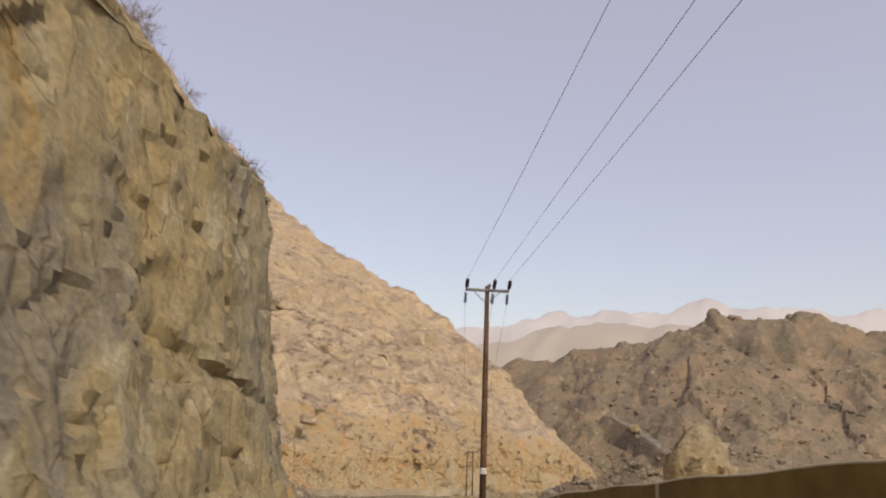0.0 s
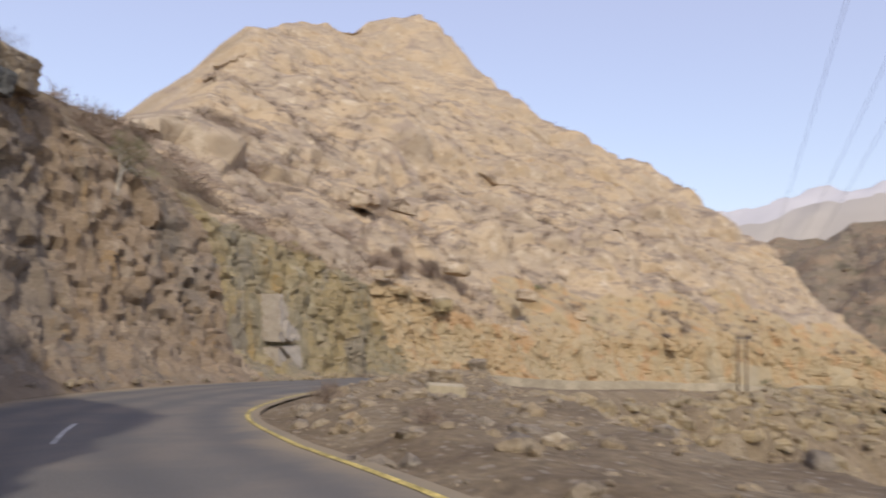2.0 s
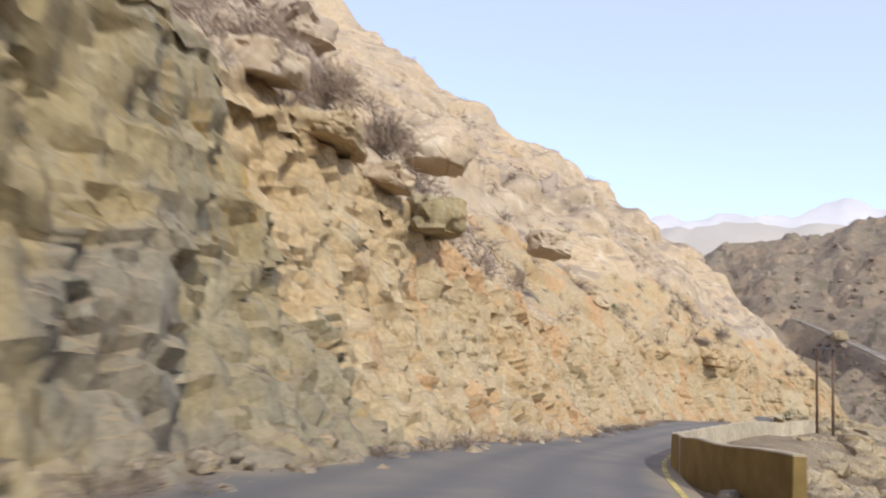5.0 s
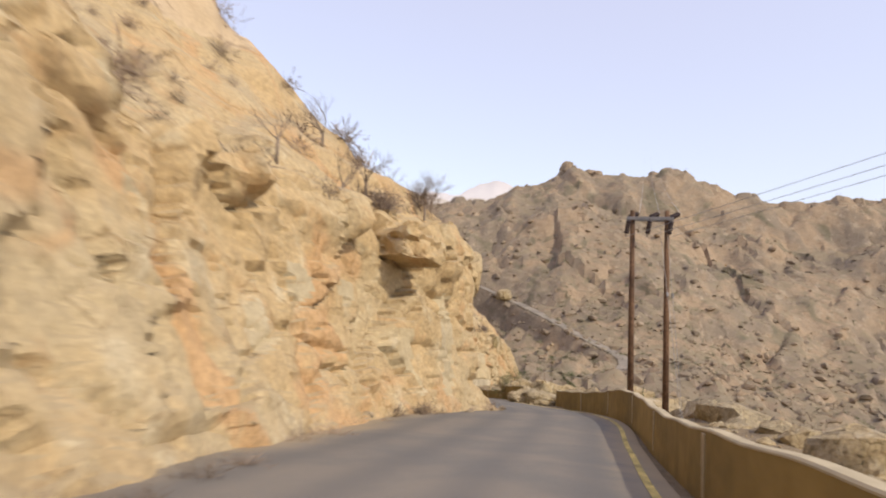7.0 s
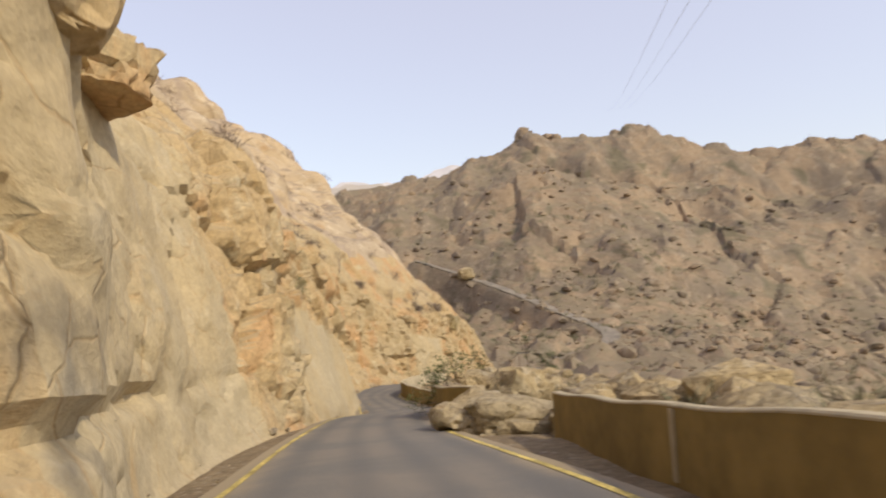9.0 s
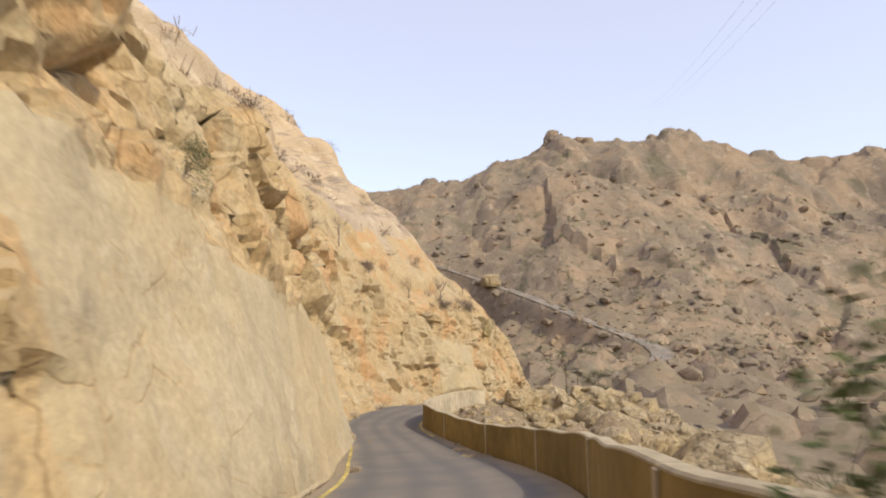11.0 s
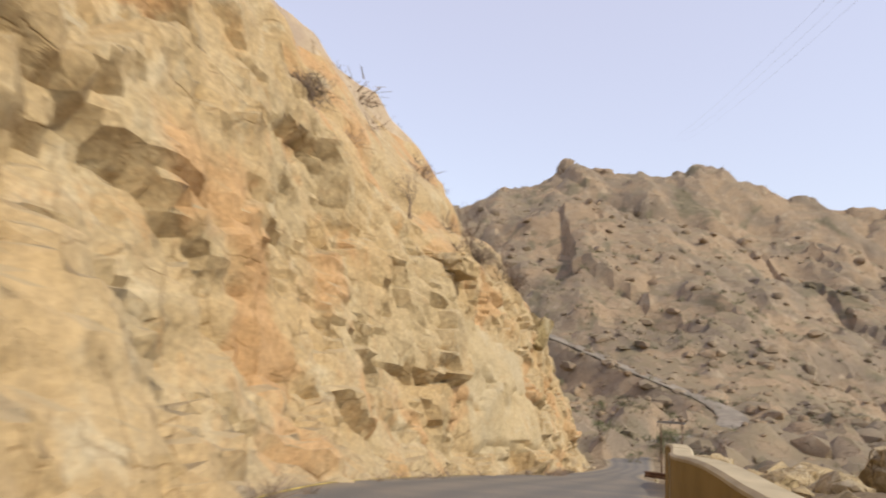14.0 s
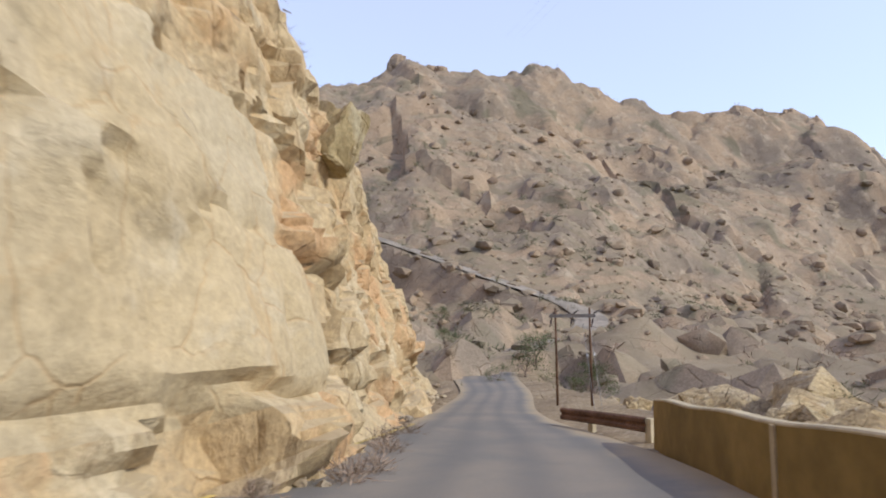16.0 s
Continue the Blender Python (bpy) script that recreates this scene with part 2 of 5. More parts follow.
def soil_material():
    m, n, l, b = material("stony_dry_earth", 0.95)
    v = coords(n, l)
    f = noise_tex(n, l, v, 5, 8, 0.75)
    g = noise_tex(n, l, v, 0.4, 5, 0.6)
    vo = n.new("ShaderNodeTexVoronoi")
    vo.inputs["Scale"].default_value = 3.2
    l.new(v, vo.inputs["Vector"])
    c = ramp(n, l, g, [(0.3, (0.175, 0.125, 0.078)), (0.55, (0.255, 0.19, 0.115)), (0.75, (0.32, 0.25, 0.16))])
    c = mix(n, l, 1.0, c, span(n, l, f, 0.25, 0.75, 0.6, 1.25), "MULTIPLY")
    st = mix(n, l, span(n, l, vo.outputs["Distance"], 0.1, 0.3, 0.6, 0.0), c, (0.40, 0.34, 0.26))
    l.new(st, b.inputs["Base Color"])
    x = bump(n, l, b, vo.outputs["Distance"], 0.6, 0.08)
    bump(n, l, b, f, 0.7, 0.06, x)
    return m


M_SOIL = soil_material()


# ---------------------------------------------------------------- numeric noise for shaping the land
def hash3(ix, iy, iz, seed):
    h = (ix.astype(np.int64) * 73856093) ^ (iy.astype(np.int64) * 19349663) ^ (iz.astype(np.int64) * 83492791) ^ (seed * 2654435761)
    h &= 0xFFFFFFFF
    h = ((h ^ (h >> 16)) * 0x45D9F3B) & 0xFFFFFFFF
    h = ((h ^ (h >> 16)) * 0x45D9F3B) & 0xFFFFFFFF
    return ((h ^ (h >> 16)) & 0xFFFFFF) / float(0x1000000)


def vnoise(p, seed=0):
    """Smooth value noise in -1..1 at the points p."""
    i = np.floor(p).astype(np.int64)
    f = p - i
    f = f * f * (3 - 2 * f)
    out = np.zeros(len(p))
    for dx in (0, 1):
        for dy in (0, 1):
            for dz in (0, 1):
                w = (f[:, 0] if dx else 1 - f[:, 0]) * (f[:, 1] if dy else 1 - f[:, 1]) * (f[:, 2] if dz else 1 - f[:, 2])
                out += w * hash3(i[:, 0] + dx, i[:, 1] + dy, i[:, 2] + dz, seed)
    return out * 2 - 1


def fbm(p, octaves=4, seed=0, gain=0.5):
    out, a = np.zeros(len(p)), 1.0
    for k in range(octaves):
        out += a * vnoise(p * 2.03 ** k + 17.3 * k, seed + k)
        a *= gain
    return out


def cells(p, seed=0, jitter=0.9):
    """Cellular noise: distance to the nearest and second nearest seed, the way from the nearest, three random numbers of its cell."""
    base = np.floor(p).astype(np.int64)
    f1, f2 = np.full(len(p), 9.0), np.full(len(p), 9.0)
    way, rnd = np.zeros((len(p), 3)), np.zeros((len(p), 3))
    for dx in (-1, 0, 1):
        for dy in (-1, 0, 1):
            for dz in (-1, 0, 1):
                c = base + np.array((dx, dy, dz))
                q = np.stack([c[:, k] + 0.5 + jitter * (hash3(c[:, 0], c[:, 1], c[:, 2], seed + k) - 0.5) for k in range(3)], 1)
                v = p - q
                d = np.sqrt((v * v).sum(1))
                near = d < f1
                f2 = np.where(near, f1, np.minimum(f2, d))
                f1 = np.where(near, d, f1)
                way[near] = v[near]
                cn = c[near]
                for k in range(3):
                    rnd[near, k] = hash3(cn[:, 0], cn[:, 1], cn[:, 2], seed + 11 + k)
    return f1, f2, way, rnd


def warped(p, amount, size, seed):
    return p + amount * np.stack([fbm(p / size + 31.7 * k, 2, seed + 50 + k) for k in range(3)], 1)


def facets(p, size, seed, tilt=0.6, crack=0.12):
    """Broken rock: every cell is a tilted, raised plane, with a groove between cells. About -1..1."""
    f1, f2, way, rnd = cells(p / np.asarray(size), seed)
    t = (rnd - 0.5) * 2
    h = t[:, 0] * 0.6 + tilt * (way[:, 0] * t[:, 1] + way[:, 1] * t[:, 2] + way[:, 2] * (t[:, 0] + t[:, 1]) * 0.7)
    g = np.clip((f2 - f1) / crack, 0, 1)
    return h - 0.45 * (1 - g) ** 2


def domes(p, size, seed, full=0.6):
    """Rounded boulders lying close together, 0..1; only a share of the cells holds one."""
    f1, f2, way, rnd = cells(p / size, seed)
    r = 0.35 + 0.35 * rnd[:, 0]
    d = np.sqrt(np.clip(r * r - f1 * f1, 0, None)) / 0.7
    return np.where(rnd[:, 1] < full, d, 0.0)


def smooth(a, b, x):
    t = np.clip((x - a) / (b - a), 0, 1)
    return t * t * (3 - 2 * t)


def mesh_object(name, verts, faces, mat, smooth_shade=False, parent=None, sharp=0):
    me = bpy.data.meshes.new(name)
    faces = np.asarray(faces, dtype=np.int32)
    me.vertices.add(len(verts))
    me.vertices.foreach_set("co", np.asarray(verts, dtype=np.float32).ravel())
    k = faces.shape[1]
    me.loops.add(len(faces) * k)
    me.loops.foreach_set("vertex_index", faces.ravel())
    me.polygons.add(len(faces))
    me.polygons.foreach_set("loop_start", np.arange(len(faces), dtype=np.int32) * k)
    me.polygons.foreach_set("use_smooth", np.full(len(faces), smooth_shade))
    me.update(calc_edges=True)
    me.validate()
    if sharp:
        me.set_sharp_from_angle(angle=radians(sharp))
    for mt in (mat if isinstance(mat, (list, tuple)) else [mat]):
        me.materials.append(mt)
    ob = new(name, me)
    if parent is not None:
        ob.parent = parent
    return ob


def grid_faces(rows, cols):
    a = (np.arange(rows - 1)[:, None] * cols + np.arange(cols - 1)[None, :]).ravel()
    return np.stack([a, a + 1, a + cols + 1, a + cols], 1)


def part(name, bm, mat, parent, label="", smooth_shade=False):
    me = bpy.data.meshes.new(name)
    for f in bm.faces:
        f.smooth = smooth_shade
    bm.to_mesh(me)
    bm.free()
    me.materials.append(mat)
    ob = new(name, me)
    ob.parent = parent
    if label:
        tagged(ob, label)
    return ob


def spline(points, step):
    """Catmull-Rom through the points, resampled to even steps."""
    p = np.asarray(points, float)
    q = np.vstack([2 * p[0] - p[1], p, 2 * p[-1] - p[-2]])
    out = []
    for i in range(1, len(q) - 2):
        for t in np.linspace(0, 1, 16, endpoint=False):
            a, b, c, d = q[i - 1], q[i], q[i + 1], q[i + 2]
            out.append(0.5 * (2 * b + (c - a) * t + (2 * a - 5 * b + 4 * c - d) * t * t + (3 * b - a - 3 * c + d) * t ** 3))
    out = np.array(out + [p[-1]])
    s = np.concatenate([[0], np.cumsum(np.linalg.norm(np.diff(out, axis=0), axis=1))])
    w = np.arange(0, s[-1], step)
    return np.stack([np.interp(w, s, out[:, k]) for k in range(out.shape[1])], 1)


# ---------------------------------------------------------------- the plan
# the line along which one drives: x, y and the height of the asphalt
LINE_A = [(0, -45, 2.96), (0, -15, 0.60), (-0.3, 4.5, -1.13), (-1, 18.6, -2.49), (-2.1, 25, -3.25), (-3.9, 31.1, -4.01), (-7.8, 35.2, -4.66),
          (-13.3, 40, -5.30), (-18.1, 46.6, -6.05), (-22.2, 55.5, -6.90), (-25, 64.4, -7.70), (-27, 74, -8.60), (-27.3, 80, -9.15),
          (-26.2, 92, -10.52), (-23.5, 104, -11.98), (-19.3, 116, -13.12), (-14.2, 126.7, -13.90)]
LINE_B = [(-8.8, 135.8, -14.9), (-5.5, 141.5, -15.35), (-3.6, 146.5, -15.85), (-.5, 157, -17), (3.4, 169.9, -18.25), (6.2, 178, -19.4),
          (7.8, 183.6, -20.2), (9.1, 189.7, -20.95), (10.5, 195.7, -21.35), (12.3, 201, -21.5), (15.7, 206.7, -21.75), (19.5, 212.7, -22.2),
          (25, 221, -23.3), (33, 231, -24.6), (42, 241, -25.9), (51, 251, -26.9), (59, 262, -27.3), (68, 271, -27)]
LINE = spline(LINE_A + LINE_B, 0.5)
LY = np.maximum.accumulate(LINE[:, 1] + np.arange(len(LINE)) * 1e-6)
TAN = np.gradient(LINE[:, :2], axis=0)
TAN /= np.linalg.norm(TAN, axis=1)[:, None]
RIGHT = np.stack([TAN[:, 1], -TAN[:, 0]], 1)


def by_y(table, y):
    t = np.asarray(table, float)
    return np.interp(y, t[:, 0], t[:, 1])


def smooth_by_y(table, y, w=2.0):
    return sum(by_y(table, y + d * w) for d in (-1, -.5, 0, .5, 1)) / 5


# distance of the road's edges from that line, by y
EDGE_R = [(-45, 3.2), (25, 3.2), (33, 3.0), (40.5, 3.0), (43.6, 2.2), (46, 1.6), (50, 1.25), (57, 1.25), (62, 1.4), (68, 2.0), (72, 2.4), (90, 2.4), (100, 2.2), (130, 1.7), (141, 1.8), (145, 2.2), (149, 2.8),
          (153, 2.8), (158, 2.2), (164, 1.2), (169, 1.05), (173, 1.5), (178, 2.3), (186, 2.5), (190, 2.4), (194, 2.1), (197.5, 1.4), (200, 0.95), (203, 0.8), (206, 0.85), (209, 1.25), (213, 1.9), (217, 2.9),
          (226, 3.0), (232, 3.2), (234.5, 2.2), (238, 1.2), (243, 1.0), (252, 1.1), (262, 1.8), (271, 2.4)]
EDGE_L = [(-45, -4.2), (18, -4.2), (27, -3.2), (33, -3.0), (37, -4.6), (43, -6.2), (50, -7.4), (58, -7.4), (65, -5.6), (75, -4.4), (100, -4.2), (120, -4.8), (140, -5.2), (147, -4.2), (151, -2.6), (155, -2.4), (160, -2.7),
          (176, -2.3), (196, -1.9), (202, -3.6), (210, -4.6), (220, -4.2), (232, -2.6), (238, -2.0), (246, -2.2), (271, -2.6)]


def road_x(y):
    return np.interp(y, LY, LINE[:, 0])


def road_z(y):
    return np.interp(y, LY, LINE[:, 2])


def beside(y, off, up=0.0):
    """The place at a distance from the line, level with the road."""
    i = int(np.clip(np.searchsorted(LY, y), 0, len(LINE) - 1))
    return (LINE[i, 0] + RIGHT[i, 0] * off, LINE[i, 1] + RIGHT[i, 1] * off, LINE[i, 2] + up)


# ---------------------------------------------------------------- road
def strip(name, y0, y1, off_l, off_r, up, mat, cross=9, line=LINE, normals=RIGHT, crown=0.04):
    """A ribbon laid along the line between two distances from it."""
    keep = (line[:, 1] >= y0) & (line[:, 1] <= y1)
    c, r = line[keep], normals[keep]
    w = np.linspace(0, 1, cross)
    a = off_l(c[:, 1])[:, None] * (1 - w) + off_r(c[:, 1])[:, None] * w
    v = np.zeros((len(c), cross, 3))
    v[:, :, :2] = c[:, None, :2] + r[:, None, :] * a[:, :, None]
    v[:, :, 2] = c[:, None, 2] + up + crown * (1 - (2 * w - 1) ** 2)
    ob = mesh_object(name, v.reshape(-1, 3), grid_faces(len(c), cross)[:, ::-1], mat, True)
    at = ob.data.attributes.new("across", "FLOAT", "POINT")
    at.data.foreach_set("value", np.tile(w, len(c)).astype(np.float32))
    return ob


def edge_l(y):
    return smooth_by_y(EDGE_L, y, 3)


def edge_r(y):
    return smooth_by_y(EDGE_R, y, 3)


road = tagged(strip("road", -45, 271, lambda y: edge_l(y) - 0.35, lambda y: edge_r(y) + 0.35, 0.0, M_ROAD, 25),
              "worn grey asphalt mountain road with dusty edges", "road", kind="structure")


def marking(name, y0, y1, off, width, label):
    ob = strip(name, y0, y1, lambda y: off(y) - width / 2, lambda y: off(y) + width / 2, 0.012, M_YELLOW if "yellow" in label else M_WHITE, 2)
    c = np.zeros(len(ob.data.vertices) * 3, np.float32)
    ob.data.vertices.foreach_get("co", c)
    c = c.reshape(-1, 3)
    el, er = edge_l(c[:, 1]) - 0.35, edge_r(c[:, 1]) + 0.35
    w = np.clip((off(c[:, 1]) - el) / (er - el), 0, 1)
    c[:, 2] += 0.04 * (1 - (2 * w - 1) ** 2)
    ob.data.vertices.foreach_set("co", c.ravel())
    ob.parent = road
    return tagged(ob, label)


marking("edge_line", -45, 165, lambda y: edge_r(y), 0.13, "faded yellow edge line painted on asphalt")
marking("edge_line", 196, 207, lambda y: edge_r(y), 0.13, "faded yellow edge line painted on asphalt")
marking("edge_line", 150, 236, lambda y: edge_l(y), 0.12, "faded yellow edge line painted on asphalt")
for y in np.arange(-40, 45, 9.0):
    marking("centre_dash", y, y + 3.4, lambda q: (edge_l(q) + edge_r(q)) / 2, 0.11, "worn white centre dash")


# ---------------------------------------------------------------- ground sheet: bench beside the road, slope into the valley
BENCH = [(-150, 14), (30, 13), (50, 11), (72, 9), (85, 6), (100, 5.5), (130, 6), (148, 9), (166, 10), (178, 7), (192, 5), (200, 4.5), (214, 8), (232, 12), (242, 6), (256, 3.6), (275, 3.5)]
BERM = [(-150, 1.9), (5, 1.75), (13, 1.45), (22, 1.0), (32, 0.45), (38, 0.15), (44, 0.35), (58, 0.8), (66, 1.1), (72, 1.2), (78, 1.0), (84, 0.25), (120, 0), (150, 0.0), (165, 0.2), (175, 0), (188, 0.1), (197, 0.55), (206, 0.65), (212, 0.5), (216, 0.1), (275, 0)]


def ground_z(x, y):
    i = np.clip(np.searchsorted(LY, y), 0, len(LINE) - 1)
    off = (x - road_x(y)) * TAN[i, 1]
    # the road's own distance along the line, so that verge and road meet level on slopes and bends
    ya = y + TAN[i, 0] * np.clip(off, -6, 6)
    rz = road_z(ya)
    er, bw = edge_r(ya), by_y(BENCH, ya)
    p = np.stack([x, y, np.zeros_like(x)], 1)
    rough = fbm(p / 1.7, 3, 5)
    z = rz - 0.10 + by_y(BERM, y) * smooth(er + 0.6, er + 3.0, off) * (1 + 0.5 * fbm(p / 5, 2, 8))
    z += 0.16 * rough * smooth(er + 0.4, er + 1.6, off)
    heap = np.exp(-((x - 6.2) / 3.0) ** 2 - ((y - 32.3) / 2.4) ** 2)
    z += heap * (1.9 + 0.5 * rough)
    fall = np.clip(off - bw, 0, None)
    z -= fall * (0.72 + 0.16 * fbm(p / 23, 3, 9)) + 0.5 * rough * smooth(0, 6, fall)
    z += smooth(0, 8, fall) * (1.9 * domes(p, 4.0, 21) + 2.6 * domes(p, 8.0, 22) + 0.7 * facets(p, (3.0, 3.0, 3.0), 23, 0.6))
    floor = -72 + 6 * fbm(p / 60, 3, 3)
    z = np.maximum(z, floor)
    el = edge_l(ya)
    z = np.where(off < el - 1.0, rz - 0.10 - 0.25 * np.clip(el - 1.0 - off, 0, 8), z)
    return z


def steps(*spans):
    out = []
    for a, b, d in spans:
        out.append(np.arange(a, b, d))
    return np.concatenate(out)


gx = steps((-900, -60, 60), (-60, -36, 4), (-36, 62, 0.62), (62, 130, 2.2), (130, 420, 9), (420, 3000, 160))
gy = steps((-900, -150, 60), (-150, -45, 6), (-45, 272, 0.62), (272, 420, 6), (420, 3000, 160))
GX, GY = np.meshgrid(gx, gy)
gz = ground_z(GX.ravel(), GY.ravel())
ground = tagged(mesh_object("ground", np.stack([GX.ravel(), GY.ravel(), gz], 1), grid_faces(len(gy), len(gx)), M_SOIL, True),
                "dry stony earth falling from the road into the valley", "ground", kind="structure")

# ---------------------------------------------------------------- rocky hillside along the road
FOOT = [(-60, -7.8), (0, -7.4), (15, -7.0), (22, -6.2), (27, -6.4), (30.4, -7.0), (31.4, -9.0), (34, -17.5), (38, -23.5), (45, -30.5), (55, -34), (65, -33.4), (75, -33), (85, -32), (95, -30),
        (107, -26.2), (118, -22.6), (128, -19), (137, -15.8), (143, -12), (147, -8.0), (150, -5.3), (152, -4.4), (155.5, -4.4), (158, -4.3), (164, -3.0), (172, 0.6), (180, 3.6),
        (188, 6.2), (194, 7.9), (198.4, 9.0), (199.3, 6.6), (204, 8.2), (208, 10.6), (212, 13.0), (217, 16.0), (222, 20.0), (226, 24.4), (231, 29.4), (236, 34.0),
        (242, 38.4), (248, 42.6), (254, 47), (258, 49.5), (264, 50.5), (275, 49.5), (300, 44), (330, 34), (380, 5), (480, -80), (560, -170)]
CLIFF = [(-60, 10), (0, 12), (24, 11), (30, 12), (40, 15), (48, 16), (54, 15.5), (58, 13.5), (62, 12), (66, 11), (75, 9.5), (95, 8), (107, 6.5), (120, 6), (136, 6.3), (142, 5.9), (147, 6.8), (152, 7.8),
         (160, 7.5), (172, 10), (180, 9), (198, 10), (202, 15), (208, 14), (214, 13), (219, 12), (222, 10), (226, 8.2), (232, 8.6), (241, 9.6), (247, 9.6), (251, 8), (262, 7), (560, 7)]
STEEP = [(-60, 78), (25, 81), (30.5, 83), (35, 81), (42, 79), (50, 73), (60, 73), (95, 72), (118, 66), (140, 74), (148, 82), (154, 83), (158, 76), (167, 71), (180, 74), (198.5, 76), (201, 66),
         (214, 68), (226, 75), (246, 75), (258, 60), (560, 50)]
SLOPE = [(-60, 46), (26, 46), (36, 36), (50, 32), (62, 36), (80, 40), (110, 43), (134, 42), (143, 38), (152, 42), (200, 42), (214, 48), (232, 48), (246, 42), (270, 48), (290, 49), (330, 48), (400, 42), (560, 40)]
LOWER = [(-60, 20), (60, 14), (110, 24), (150, 16), (210, 14), (240, 14), (262, 32), (290, 46), (330, 48), (400, 40), (560, 40)]
CREST = [(-60, 30), (20, 22), (36, 13), (50, 13), (58, 11), (64, 10), (70, 10.5), (80, 14.5), (95, 21), (110, 28), (130, 42), (173, 66), (230, 98), (270, 107), (300, 112), (350, 124), (480, 140), (560, 130)]


def hill():
    ys = steps((-60, -10, 0.6), (-10, 262, 0.22), (262, 330, 0.7), (330, 561, 3))
    low = np.concatenate([np.linspace(-3.0, -0.3, 4), np.linspace(0, 1, 60)])
    up = np.linspace(0, 1, 250)[1:] ** 1.5
    fx, hc = smooth_by_y(FOOT, ys, 0.5), smooth_by_y(CLIFF, ys, 3)
    st, sl = np.tan(np.radians(smooth_by_y(STEEP, ys, 2))), np.tan(np.radians(smooth_by_y(SLOPE, ys, 6)))
    first = smooth_by_y(LOWER, ys, 8)
    fz = road_z(ys) + 0.05
    top = smooth_by_y(CREST, ys, 9)
    upper = 0.60
    rise = np.maximum(top - fz - hc, 5.0)
    d = np.where(rise < first * sl, rise / sl, first + (rise - first * sl) / upper)
    cut = smooth(150, 153, ys) * (1 - smooth(199, 200, ys))
    talus = smooth(36, 42, ys) * (1 - smooth(70, 82, ys))
    xs, hs = [], []
    for q in low:
        h = q if q < 0 else q * hc
        run = h / st if q >= 0 else h * 1.2
        # broken rock gathered along the foot
        flare = (1.5 * np.exp(-np.clip(h, 0, None) / 0.9) if q >= 0 else 1.5 - h * 0.5) * (1 - 0.9 * cut) * (1 + 0.8 * talus - 0.6 * smooth(220, 225, ys) * (1 - smooth(234, 240, ys)))
        xs.append(fx - run + flare * 0.7)
        hs.append(h + 0 * ys)
    for v in up:
        r = d * v
        xs.append(fx - hc / st - r)
        hs.append(hc + np.minimum(r, first) * sl + np.clip(r - first, 0, None) * upper)
    for b in (0.04, 0.12, 0.3):
        xs.append(xs[63 + len(up)] - d * b - 4)
        hs.append(hs[63 + len(up)] - d * b * 0.6)
    X, H = np.array(xs), np.array(hs)
    Y = np.tile(ys, (len(xs), 1))
    P = np.stack([X, Y, fz[None, :] + H], 2)
    du, dv = np.gradient(P, axis=0), np.gradient(P, axis=1)
    N = np.cross(dv, du)
    N /= np.linalg.norm(N, axis=2)[:, :, None] + 1e-9
    N = np.where((N[:, :, 0] < 0)[:, :, None] & (N[:, :, 2] < 0)[:, :, None], -N, N)
    p, n = P.reshape(-1, 3), N.reshape(-1, 3)
    y, h = Y.ravel(), H.ravel()
    hcv = np.tile(hc, len(xs))
    cliff = 1 - smooth(-1.0, 4.0, h - hcv)
    slab = np.maximum.reduce([
        smooth(149, 152, y) * (1 - smooth(166, 170, y)) * (1 - smooth(8, 11, h)) * 0.8,
        smooth(172, 175, y) * (1 - smooth(198.6, 199.4, y)) * (1 - smooth(5.0, 6.2, h + 0.5 * vnoise(p / 2.0, 4))) * 0.94,
        smooth(-8, -2, y) * (1 - smooth(28, 31, y)) * 0.5,
        smooth(124, 129, y) * (1 - smooth(149, 151, y)) * smooth(-0.5, 0.6, h) * (1 - smooth(4.5, 6.5, h)) * 0.5,
        smooth(224.5, 226.5, y) * (1 - smooth(231, 233.5, y)) * smooth(0.9, 1.5, h) * (1 - smooth(5.5, 7.5, h)) * 0.9,
        smooth(66, 68, y) * (1 - smooth(76, 79, y)) * smooth(1, 2, h) * (1 - smooth(5, 6, h)) * 0.5])
    old = 1 - smooth(112, 126, y)

    def soften(q, passes):
        g = q.reshape(len(xs), len(ys))
        for _ in range(passes):
            e = np.pad(g, 1, mode="edge")
            g = (g + e[2:, 1:-1] + e[:-2, 1:-1] + e[1:-1, 2:] + e[1:-1, :-2]) / 5
        return g.ravel()

    w = warped(p, 0.55, 2.4, 90)
    w2 = warped(p, 0.22, 0.9, 95)
    a1 = facets(w, (4.6, 4.6, 4.2), 1, 0.55, 0.07)
    a2 = facets(w2, (1.8, 1.8, 2.1), 2, 0.5, 0.08)
    a3 = facets(w2, (0.7, 0.7, 0.85), 3, 0.5, 0.1)
    turn = np.array([[0.94, 0.1, 0.3], [0, 1, 0.05], [-0.34, 0, 0.95]])
    b1 = facets(w @ turn, (1.9, 2.2, 6.5), 5, 0.6, 0.08)
    b2 = facets(w2 @ turn, (0.75, 0.8, 2.6), 6, 0.6, 0.1)
    fine = fbm(p / 0.8, 3, 12)
    dirt = smooth(32, 36, y) * (1 - smooth(56, 66, y))
    rock = old * (0.44 * b1 + 0.42 * b2 + (0.16 + 0.12 * dirt) * a3 + (0.16 + 0.2 * dirt) * a1) + (1 - old) * ((0.95 - 0.25 * smooth(196, 202, y)) * a1 + 0.46 * a2 + 0.2 * a3)
    wide = fbm(p / 11.0, 3, 31)
